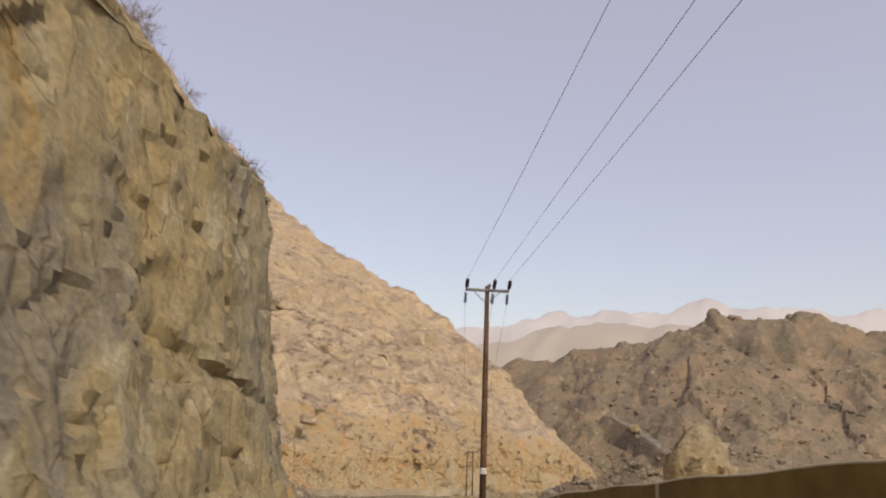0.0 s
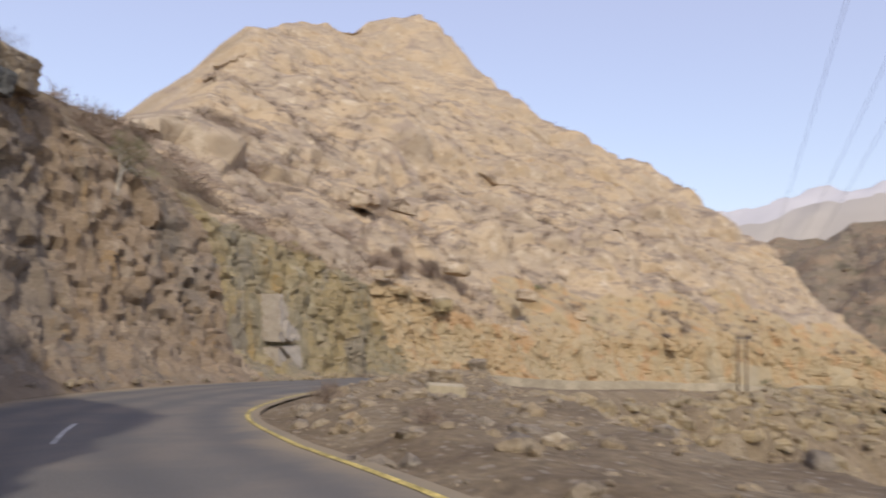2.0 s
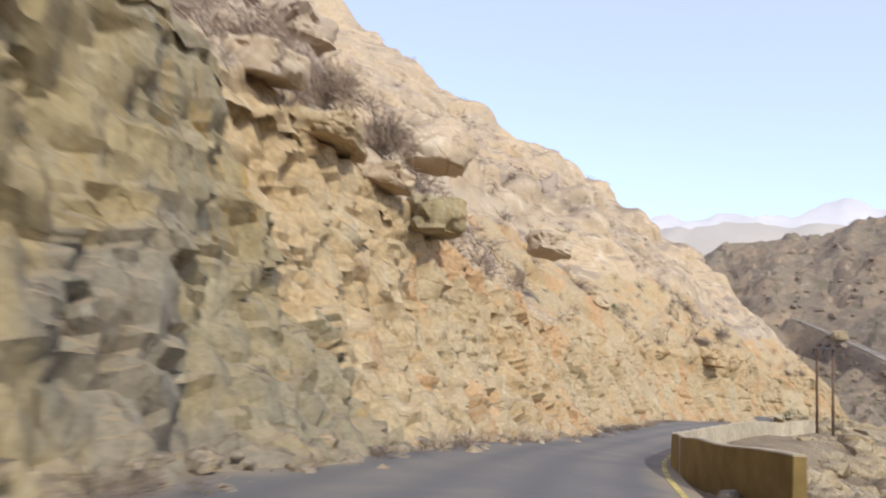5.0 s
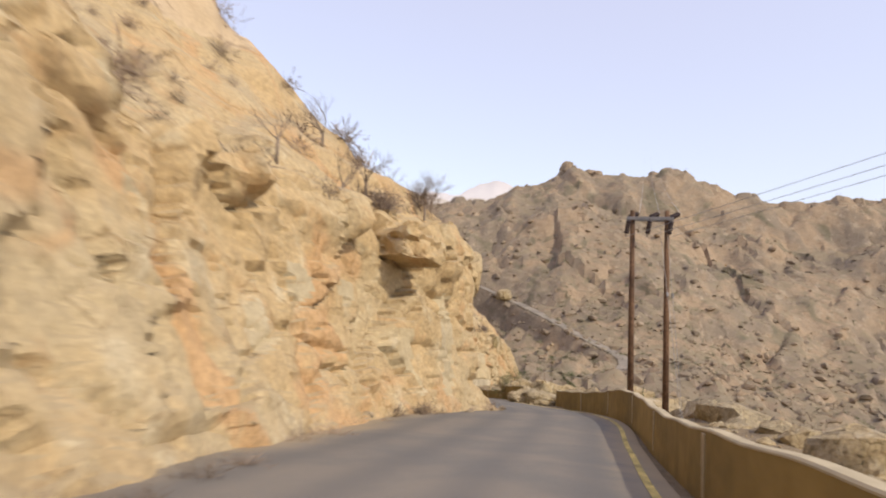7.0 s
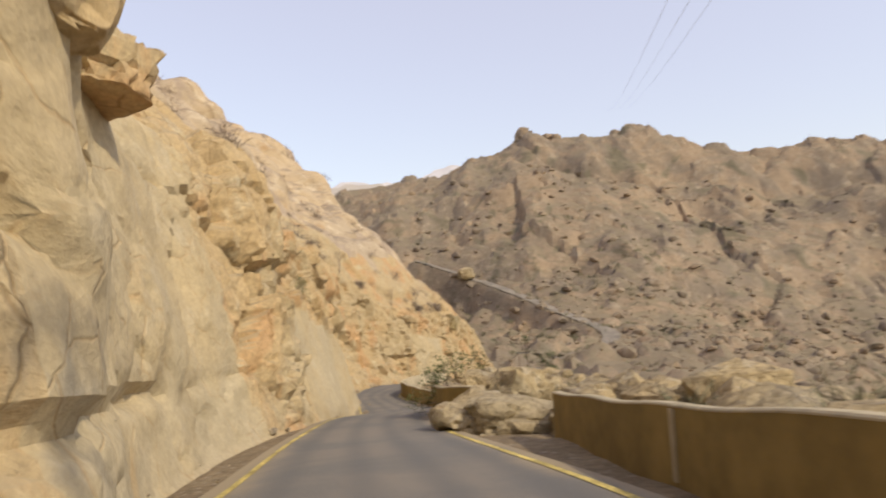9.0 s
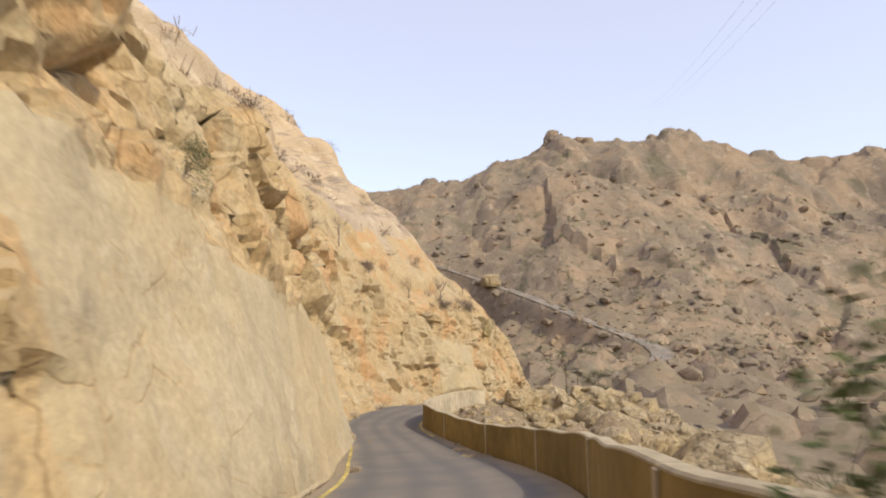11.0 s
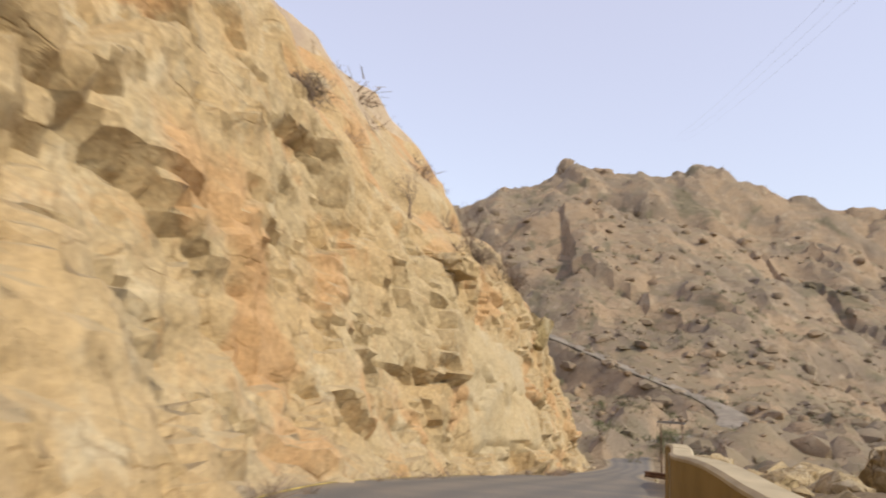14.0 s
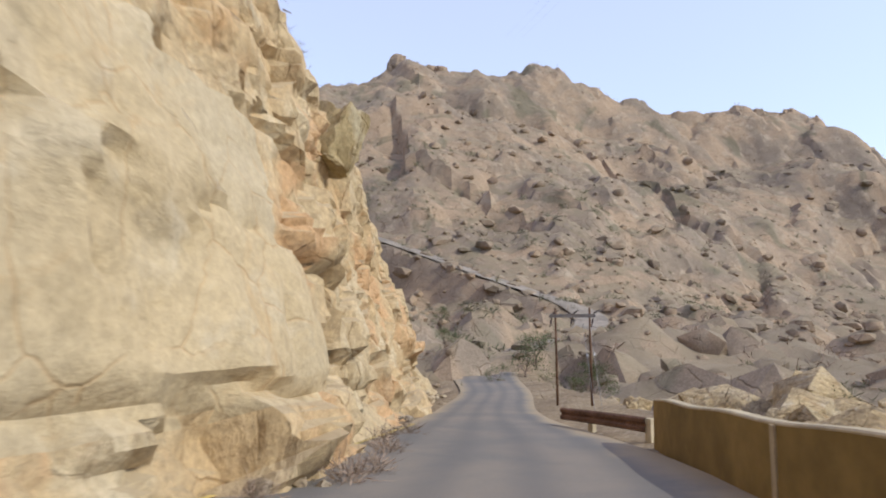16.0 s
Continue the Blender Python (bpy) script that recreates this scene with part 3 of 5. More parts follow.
    dist = cliff * ((1 - slab) * (rock + 0.10 * fine) + 0.55 * wide * (1 - 0.5 * slab) + slab * (0.06 * fbm(p / 1.1, 4, 7) + 0.22 * fbm(p / 3.2, 2, 13) + smooth(214, 222, y) * (0.2 * domes(p, 2.8, 14, 0.7) + 0.24 * facets(warped(p, 0.6, 2.0, 99), (2.4, 2.4, 2.6), 15, 0.45, 0.26))))
    big = smooth(4, 18, h - hcv)
    ws = warped(p, 1.2, 5.0, 97)
    c1 = facets(ws, (14, 14, 9), 8, 0.55, 0.12)
    c2 = facets(ws, (6.2, 6.2, 3.2), 9, 0.6, 0.05)
    slope = 0.18 * a1 + 0.08 * a2 + 0.05 * fine + (1.0 + 1.5 * big) * c1 + (0.4 + 0.25 * big) * c2 + (0.5 + 1.3 * big) * domes(w, 9.0, 41, 0.6) * 1.3 + (0.6 + 2.2 * big) * fbm(p / 24.0, 3, 33)
    slope = soften(slope, 3) + (0.12 + 0.22 * big) * facets(warped(p, 0.5, 2.2, 98), (2.6, 2.6, 1.8), 10, 0.6, 0.08)
    earth = smooth(56, 60, y) * (1 - smooth(70, 76, y)) * smooth(1.5, 3.0, h - hcv) * (1 - smooth(9, 13, h - hcv))
    dist += (1 - cliff) * slope * (1 - 0.8 * earth)
    # a smooth bulging face above a ledge
    dist += 0.25 * np.exp(-((y - 228.5) / 3.4) ** 2 - ((h - 3.8) / 2.4) ** 2)
    # overhanging beds above the smooth faces
    dist += 0.5 * smooth(141, 144, y) * (1 - smooth(152, 155, y)) * np.exp(-((h - 6.2) / 1.2) ** 2)
    dist += 0.3 * smooth(183, 187, y) * (1 - smooth(196, 200, y)) * np.exp(-((h - 8.0) / 1.2) ** 2)
    # ledges: beds weathered back under a harder one
    for y0, y1, h0, rise_, deep_ in ((218, 248, 1.35, 0.01, 0.28), (203, 221, 5.2, 0.03, 0.26), (148, 169, 1.1, 0.05, 0.3), (18, 31, 4.6, -0.14, 0.5), (140, 153, 7.6, -0.42, 0.4), (131, 142, 5.8, -0.4, 0.35),
                                    (203, 210, 8.6, -0.9, 0.45), (206, 214, 8.0, -0.75, 0.4), (186, 196, 8.8, -0.35, 0.4), (214, 224, 6.4, -0.5, 0.35), (70, 84, 7.0, -0.3, 0.3)):
        hl = h0 + rise_ * (y - y0) + 0.35 * vnoise(p / 3.0, 19)
        deep_ = deep_ * smooth(-0.5, 0.4, vnoise(p / (2.6, 2.6, 9.0), 20))
        dist -= deep_ * smooth(y0, y0 + 2, y) * (1 - smooth(y1 - 2, y1, y)) * np.exp(-((h - hl) / np.where(h > hl, 0.1, 0.26)) ** 2)
    dist *= smooth(-0.6, 0.8, h) * 0.85 + 0.15
    p = p + n * dist[:, None]
    p[:, 2] += 15 * np.exp(-(((p[:, 0] + 116) / 26) ** 2 + ((p[:, 1] - 289) / 30) ** 2))
    f = grid_faces(len(xs), len(ys))[:, ::-1]
    ob = mesh_object("hillside", p, f, [M_CLIFF_GREY, M_CLIFF_WARM, M_SLOPE, M_SOIL, M_SLAB, M_BROWN], True, None, 32)
    fy = p[f[:, 0], 1] + 6 * vnoise(p[f[:, 0]] / 5.0, 77)
    above = (h - hcv)[f[:, 0]] + 2.0 * vnoise(p[f[:, 0]] / 4.0, 78)
    kind = np.where(above > np.where(fy > 120, 8.0, 1.5), 2, np.where(fy > 88, 1, 0))
    fb = p[f[:, 0], 1] + 1.2 * vnoise(p[f[:, 0]] / (2.0, 2.0, 5.0), 76)
    kind = np.where((kind == 0) & (fb > 33.5) & (fb < 67.0), 5, kind)
    kind = np.where((slab[f[:, 0]] + 0.2 * vnoise(p[f[:, 0]] / 1.6, 79) > 0.6) & (kind == 1), 4, kind)
    kind = np.where((earth[f[:, 0]] > 0.45) & (above > 1.5), 3, kind)
    ob.data.polygons.foreach_set("material_index", kind.astype(np.int32))
    return ob, p.reshape(len(xs), len(ys), 3), H, hc


hillside, HP, HH, HC = hill()
tagged(hillside, "steep broken rock hillside, ochre and grey", "hillside", kind="structure")

# ---------------------------------------------------------------- mountain across the valley
FAR_O, FAR_A, FAR_L = np.array((90.0, 280.0)), np.array((0.5, 0.866)), np.array((0.866, -0.5))
FAR_CREST = [(-260, 18), (-120, 40), (-60, 48), (-32, 54), (-16, 62), (0, 59), (20, 60.5), (34, 61.5), (50, 55), (65, 48), (85, 49), (105, 50), (125, 47), (139, 41),
             (150, 33), (172, 31), (182, 29), (200, 16), (222, 0), (262, -20), (420, -40)]
FAR_FOOT = [(-260, -26), (-60, -25), (20, -24.5), (60, -36), (120, -50), (260, -62), (420, -66)]
FAR_RISE = [(0, 0), (.12, .03), (.3, .17), (.386, .255), (.5, .40), (.62, .52), (.7, .66), (.82, .74), (.9, .9), (.97, 1.0), (1.03, 1.0), (1.2, .86), (1.8, .4)]
FAR_ROAD = spline([(67, 270.2, -27.02), (74, 274, -26.6), (82, 275.5, -25.6), (90, 279, -24.2), (93.5, 286, -22), (90.5, 300, -17.5), (86, 320, -11), (81, 340, -5), (70, 358, 2)], 1.0)


def mountain():
    ls = steps((-260, -110, 4), (-110, 235, 1.25), (235, 421, 6))
    as_ = steps((-110, -20, 2.2), (-20, 160, 1.15), (160, 262, 4))
    L, A = np.meshgrid(ls, as_)
    l, a = L.ravel(), A.ravel()
    crest, foot = smooth_by_y(FAR_CREST, l, 3), smooth_by_y(FAR_FOOT, l, 10)
    p2 = np.stack([l, a, np.zeros_like(l)], 1)
    warp = 14 * fbm(p2 / 45.0, 3, 61)
    z = foot + (crest - foot) * np.interp((a + warp * smooth(-30, 20, a) * (1 - smooth(110, 140, a))) / 145, *np.array(FAR_RISE).T)
    z += np.where(a < 0, a * (0.06 + 0.4 * smooth(10, 70, l)), 0)
    xy = FAR_O + FAR_A * a[:, None] + FAR_L * l[:, None]
    p = np.column_stack([xy, z])
    up = smooth(5, 60, a)
    # gullies that run down the slope, ledges that run along it
    z = z + up * (4.0 * fbm(np.stack([l / 21, a / 60, z * 0], 1), 3, 63) + 3.0 * facets(warped(np.stack([l, a * 0.6 + l * 0.25, z * 0.3], 1), 4.0, 15, 70), (50, 24, 30), 64, 0.7, 0.14) + 1.3 * facets(warped(np.stack([l, a + l * 0.35, z * 0.3], 1), 3.0, 12, 74), (30, 13, 20), 75, 0.7, 0.06))
    z += (0.35 + up) * (1.05 * facets(warped(p, 1.5, 6, 71), (11, 11, 8), 65, 0.6, 0.08) + 0.25 * facets(p, (3.6, 3.6, 3.2), 66, 0.6)) + (1.5 + 1.0 * (1 - up)) * domes(p, 6.5, 67, 0.5) + (0.5 + 0.8 * (1 - up)) * domes(p, 3.4, 68, 0.55)
    z += np.exp(-((a - 145) / 9) ** 2) * 3.2 * domes(np.stack([l, a * 0.3, a * 0], 1), 9.0, 69, 0.5)
    # bench cut for the road
    best, bz = np.full(len(l), 1e9), np.zeros(len(l))
    for q in FAR_ROAD:
        dd = (xy[:, 0] - q[0]) ** 2 + (xy[:, 1] - q[1]) ** 2
        m = dd < best
        best[m], bz[m] = dd[m], q[2]
    best = np.sqrt(best)
    k = 1 - smooth(2.5, 5.0, best)
    z = z * (1 - k) + (bz - 0.25) * k
    rp = np.interp(xy[:, 1], LY, LINE[:, 0])
    low = (xy[:, 1] < 262) & (np.abs(xy[:, 0] - rp) < 9)
    z = np.where(low, np.minimum(z, road_z(xy[:, 1]) - 1.0), z)
    p = np.column_stack([xy, z])
    return mesh_object("mountain", p, grid_faces(len(as_), len(ls))[:, ::-1], M_FAR, True, None, 32), p, l, a


mount, MP, ML, MA = mountain()
tagged(mount, "brown rocky mountainside across the valley with gullies and ledges", "mountain", kind="structure")

ft = np.gradient(FAR_ROAD[:, :2], axis=0)
ft /= np.linalg.norm(ft, axis=1)[:, None]
fr = np.stack([ft[:, 1], -ft[:, 0]], 1)
far_road = strip("road_far", -999, 999, lambda y: np.full_like(y, -2.1), lambda y: np.full_like(y, 2.1), 0.03, M_FARROAD, 9, FAR_ROAD, fr)
tagged(far_road, "dusty asphalt road climbing the opposite slope", "road", kind="structure")


def distant_ridge(name, a0, heights, seed, colour, glow):
    """A far range behind everything else; its haze is put into pale colour and glow."""
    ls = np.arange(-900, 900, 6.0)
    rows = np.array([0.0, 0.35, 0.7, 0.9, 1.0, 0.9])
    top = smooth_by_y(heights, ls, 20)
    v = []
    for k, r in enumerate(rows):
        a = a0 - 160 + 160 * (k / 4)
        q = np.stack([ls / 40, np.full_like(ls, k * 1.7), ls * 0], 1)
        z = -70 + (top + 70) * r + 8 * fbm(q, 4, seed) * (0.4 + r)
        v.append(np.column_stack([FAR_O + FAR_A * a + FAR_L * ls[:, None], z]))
    m, n, l, b = material(name + "_painted_haze", 1.0)
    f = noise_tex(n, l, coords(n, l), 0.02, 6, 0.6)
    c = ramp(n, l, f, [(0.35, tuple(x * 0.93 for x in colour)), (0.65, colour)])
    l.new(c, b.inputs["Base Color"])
    # the haze tint is emitted too, so the range blends towards the sky
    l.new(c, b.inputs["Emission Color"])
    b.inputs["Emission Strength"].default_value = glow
    ob = mesh_object(name, np.concatenate(v), grid_faces(len(rows), len(ls))[:, ::-1], m, True)
    return tagged(ob, "distant mountain range with haze put into its pale glowing colour", "mountain range", kind="structure")


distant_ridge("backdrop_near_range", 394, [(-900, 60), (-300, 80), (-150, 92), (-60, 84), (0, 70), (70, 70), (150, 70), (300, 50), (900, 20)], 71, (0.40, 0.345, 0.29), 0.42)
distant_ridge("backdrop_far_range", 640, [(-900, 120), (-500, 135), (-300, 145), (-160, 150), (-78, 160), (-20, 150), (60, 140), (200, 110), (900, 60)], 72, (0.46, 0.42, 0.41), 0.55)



# ---------------------------------------------------------------- parapet walls
def parapet(points, height, label, joints=7.0, deep=0.6):
    """A low concrete wall in cast lengths, with a paler worn coping."""
    c = spline(points, 0.5)
    t = np.gradient(c[:, :2], axis=0)
    t /= np.linalg.norm(t, axis=1)[:, None]
    r = np.stack([t[:, 1], -t[:, 0]], 1)
    thing = new("parapet_wall")
    thing.location = c[0]
    tagged(thing, label, "wall", group="roadside parapets")
    n = max(1, round(len(c) * 0.5 / joints))
    cut = np.linspace(0, len(c) - 1, n + 1).astype(int)

    def sweep(name, i0, i1, prof, mat, lab="", under=None):
        s = c[i0:i1 + 1].copy()
        gap = 0.012
        s[0, :2] += t[i0] * gap
        s[-1, :2] -= t[i1] * gap
        prof = np.asarray(prof)
        k = len(prof)
        v = np.zeros((len(s), k, 3))
        wob = 0.02 * np.sin(np.arange(i0, i1 + 1) * 0.9)
        v[:, :, :2] = s[:, None, :2] + r[i0:i1 + 1][:, None, :] * prof[None, :, :1]
        v[:, :, 2] = s[:, None, 2] + prof[None, :, 1] + np.where(prof[None, :, 1] > 0.1, wob[:, None], 0)
        v -= c[0]
        f = []
        for a in range(len(s) - 1):
            for b in range(k):
                f.append((a * k + b, a * k + (b + 1) % k, (a + 1) * k + (b + 1) % k, (a + 1) * k + b))
        me = bpy.data.meshes.new(name)
        me.from_pydata(v.reshape(-1, 3).tolist(), [], f + [tuple(range(k))[::-1], tuple((len(s) - 1) * k + q for q in range(k))])
        me.materials.append(mat)
        if under is None:
            # paint on the road's side alone
            me.materials.append(M_BARE)
            for q in range(1, len(s) * k - k, k):
                me.polygons[q].material_index = 1
        ob = new(name, me)
        ob.parent = under or thing
        if lab:
            tagged(ob, lab)
        return ob

    h = height
    for a, b in zip(cut[:-1], cut[1:]):
        panel = sweep("wall_panel", a, b, [(-0.14, -deep), (0.14, -deep), (0.105, h - 0.03), (-0.105, h - 0.03)], M_WALL)
        sweep("coping", a, b, [(-0.11, h - 0.03), (0.11, h - 0.03), (0.11, h - 0.01), (0.085, h + 0.01), (-0.085, h + 0.01), (-0.11, h - 0.01)], M_CAP, "paler worn top edge", panel)
    for k in cut[1:-1]:
        bm = bmesh.new()
        m = Matrix.Translation(Vector((*(c[k, :2] - r[k] * 0.126 - c[0, :2]), c[k, 2] - c[0, 2] + h * 0.5 - 0.04))) @ Matrix.Rotation(math.atan2(t[k, 1], t[k, 0]), 4, "Z") @ Matrix.Diagonal((0.11, 0.03, h * 0.98, 1))
        bmesh.ops.create_cube(bm, size=1.0, matrix=m)
        part("joint_strip", bm, M_CAP, thing, "pale mortar strip over a joint")
    return thing


def along(y0, y1, table, n=14, lift=((0, 0), (1, 0))):
    return [beside(y, by_y(table, y), by_y(lift, y)) for y in np.linspace(y0, y1, n)]


parapet([(7.2, -30, 3.48), (5.9, -8, 1.95), (5, 4, 0.42), (3.7, 13, -0.74), (2.45, 22, -2.06), (1.2, 30, -3.42), (-0.1, 37.5, -4.58)], 0.62,
        "low yellow-painted concrete parapet on the outer bend", 7.0, 1.3)
parapet(along(85.5, 160.5, [(85.5, 4.0), (87, 3.5), (90, 2.95), (95, 2.6), (120, 2.6), (135, 2.45), (141, 2.45), (145, 2.9), (149, 3.5), (153, 3.7), (160.5, 3.85)], 40,
              [(0, 0), (134, 0), (139, 0.12), (145, 0.2), (150, 0.06), (154, 0), (999, 0)]), 0.94, "long yellow-painted concrete parapet beside the road")
parapet(along(165, 213.5, [(165, 2.6), (166.5, 1.85), (169, 1.5), (173, 1.9), (178, 2.75), (182, 2.95), (186, 3.05), (190, 2.85), (194, 2.5), (197.5, 1.8), (200, 1.3), (203, 1.15), (206, 1.2), (209, 1.65), (213.5, 2.3)], 34, [(0, 0), (193, 0), (199, 0.12), (209, 0.14), (213.5, 0.05)]),
        1.04, "curving yellow-painted concrete parapet with a bare pale back")
parapet(along(216.5, 232.5, [(216.5, 3.6), (220, 3.85), (223, 3.75), (226, 3.5), (230, 3.6), (232.5, 3.7)], 10, [(0, 0.14), (219, 0.14), (226, 0), (999, 0)]), 0.94, "yellow-painted concrete parapet above the gully")


# ---------------------------------------------------------------- helpers for things
def ground_at(x, y):
    return float(ground_z(np.array([float(x)]), np.array([float(y)]))[0])




def hill_at(y, above):
    """A place on the hillside: by y and the height above the top of the cliff (negative: on the cliff)."""
    j = int(np.argmin(np.abs(HP[70, :, 1] - y)))
    i = int(np.argmin(np.abs(HH[:len(HH) - 3, j] - HC[j] - above)))
    return Vector(HP[i, j])


def tube(bm, pts, radii, sides=8, cap=True):
    """A round bar through the points."""
    pts = [Vector(p) for p in pts]
    rings = []
    for k, p in enumerate(pts):
        d = (pts[min(k + 1, len(pts) - 1)] - pts[max(k - 1, 0)]).normalized()
        u = d.orthogonal().normalized() if k == 0 or abs(d.dot(u)) > 0.98 else (u - d * u.dot(d)).normalized()
        v = d.cross(u)
        r = radii[k] if isinstance(radii, (list, tuple)) else radii
        rings.append([bm.verts.new(p + (u * math.cos(2 * math.pi * s / sides) + v * math.sin(2 * math.pi * s / sides)) * r) for s in range(sides)])
    for a, b in zip(rings[:-1], rings[1:]):
        for s in range(sides):
            bm.faces.new((a[s], a[(s + 1) % sides], b[(s + 1) % sides], b[s]))
    if cap:
        bm.faces.new(rings[0][::-1])
        bm.faces.new(rings[-1])
    return bm


def box(bm, centre, size, turn=None, bevel=0.0):
    m = Matrix.Translation(centre) @ (turn.to_4x4() if turn else Matrix.Identity(4)) @ Matrix.Diagonal((*size, 1))
    g = bmesh.ops.create_cube(bm, size=1.0, matrix=m)
    if bevel:
        bmesh.ops.bevel(bm, geom=list({e for v in g["verts"] for e in v.link_edges}), offset=bevel, segments=2, affect="EDGES")
    return bm


def insulator(parent, at, way, n=5, r=0.115):
    """A string of porcelain discs that hangs along a way from its hook."""
    way = Vector(way).normalized()
    bm = bmesh.new()
    pts, rad = [], []
    s = 0.12
    tube(bm, [Vector(at), Vector(at) + way * 0.14], 0.018, 6)
    for k in range(n):
        for ds, r_ in ((0.0, 0.03), (0.015, r), (0.055, r * 0.75), (0.075, 0.035)):
            pts.append(Vector(at) + way * (s + ds))
            rad.append(r_)
        s += 0.12
    tube(bm, pts, rad, 12)
    tube(bm, [Vector(at) + way * s * 0.98, Vector(at) + way * (s + 0.1)], 0.02, 6)
    part("insulator", bm, M_INSUL, parent, "dark disc insulator string", True)
    return Vector(at) + way * (s + 0.1)


def wire(a, b, sag, label, r=0.0085, n=28):
    a, b = Vector(a), Vector(b)
    bm = bmesh.new()
    tube(bm, [a.lerp(b, k / n) - Vector((0, 0, sag * 4 * (k / n) * (1 - k / n))) for k in range(n + 1)], r, 5)
    me = bpy.data.meshes.new("power_line")
    bm.to_mesh(me)
    bm.free()
    me.materials.append(M_WIRE)
    return tagged(new("power_line", me), label, "power line", group="overhead conductors")


def power_pole(x, y, top, facing, label):
    """A wooden pole with a steel crossarm; facing: the way the line runs, degrees from +y to the left."""
    z0 = ground_at(x, y)
    thing = new("utility_pole")
    thing.location = (x, y, z0)
    tagged(thing, label, "utility pole", group="power line supports")
    h = top - z0
    bm = bmesh.new()
    tube(bm, [(0, 0, -0.6), (0.01, 0, h * 0.3), (0.0, 0.02, h * 0.65), (0, 0, h + 0.25)], [0.185, 0.17, 0.15, 0.125], 16)
    part("pole", bm, M_WOOD, thing, "dark brown creosoted wooden pole", True)
    a = radians(facing)
    arm = Vector((math.cos(a), math.sin(a), 0))
    fwd = Vector((-math.sin(a), math.cos(a), 0))
    rot = Euler((0, 0, a)).to_matrix()
    bm = bmesh.new()
    for s in (-1, 1):
        box(bm, Vector((0, 0, h)) + fwd * s * 0.15, (2.5, 0.06, 0.12), rot, 0.008)
    crossarm = part("crossarm", bm, M_STEEL, thing, "grey steel double crossarm")
    for s in (-1, 1):
        bm = bmesh.new()
        tube(bm, [arm * s * 0.75 + fwd * 0.15 + Vector((0, 0, h - 0.05)), fwd * 0.16 + Vector((0, 0, h - 0.75))], 0.022, 6)
        part("brace", bm, M_STEEL, thing)
    bm = bmesh.new()
    tube(bm, [(0, 0, 2.12), (0, 0, 2.42)], 0.182, 16)
    band = part("marker_band", bm, M_PLATE, thing, "white enamel marker band")
    bm = bmesh.new()
    for k in range(2):
        tube(bm, [(0, 0, 2.19 + 0.1 * k), (0, 0, 2.215 + 0.1 * k)], 0.1845, 16)
    part("marker_print", bm, M_INSUL, band, "two dark bars on the marker band")
    # pin insulators that stand on the arm
    for s in (-1.2, 0.12):
        bm = bmesh.new()
        q = arm * s + Vector((0, 0, h + 0.06))
        tube(bm, [q, q + Vector((0, 0, 0.1)), q + Vector((0, 0, 0.11)), q + Vector((0, 0, 0.2)), q + Vector((0, 0, 0.21)), q + Vector((0, 0, 0.34))], [0.02, 0.02, 0.1, 0.08, 0.09, 0.05], 10)
        part("pin_insulator", bm, M_INSUL, crossarm)
    ends = {"back": [], "front": []}
    for s in (-1.2, 0.35, 1.2):
        ends["back"].append(insulator(thing, arm * s - fwd * 0.2 + Vector((0, 0, h + 0.05)), -fwd + Vector((0, 0, 0.75)), 5) + Vector((x, y, z0)))
        ends["front"].append(insulator(thing, arm * s + fwd * 0.2 + Vector((0, 0, h - 0.05)), fwd * 0.45 - Vector((0, 0, 1)), 5) + Vector((x, y, z0)))
    return thing, ends


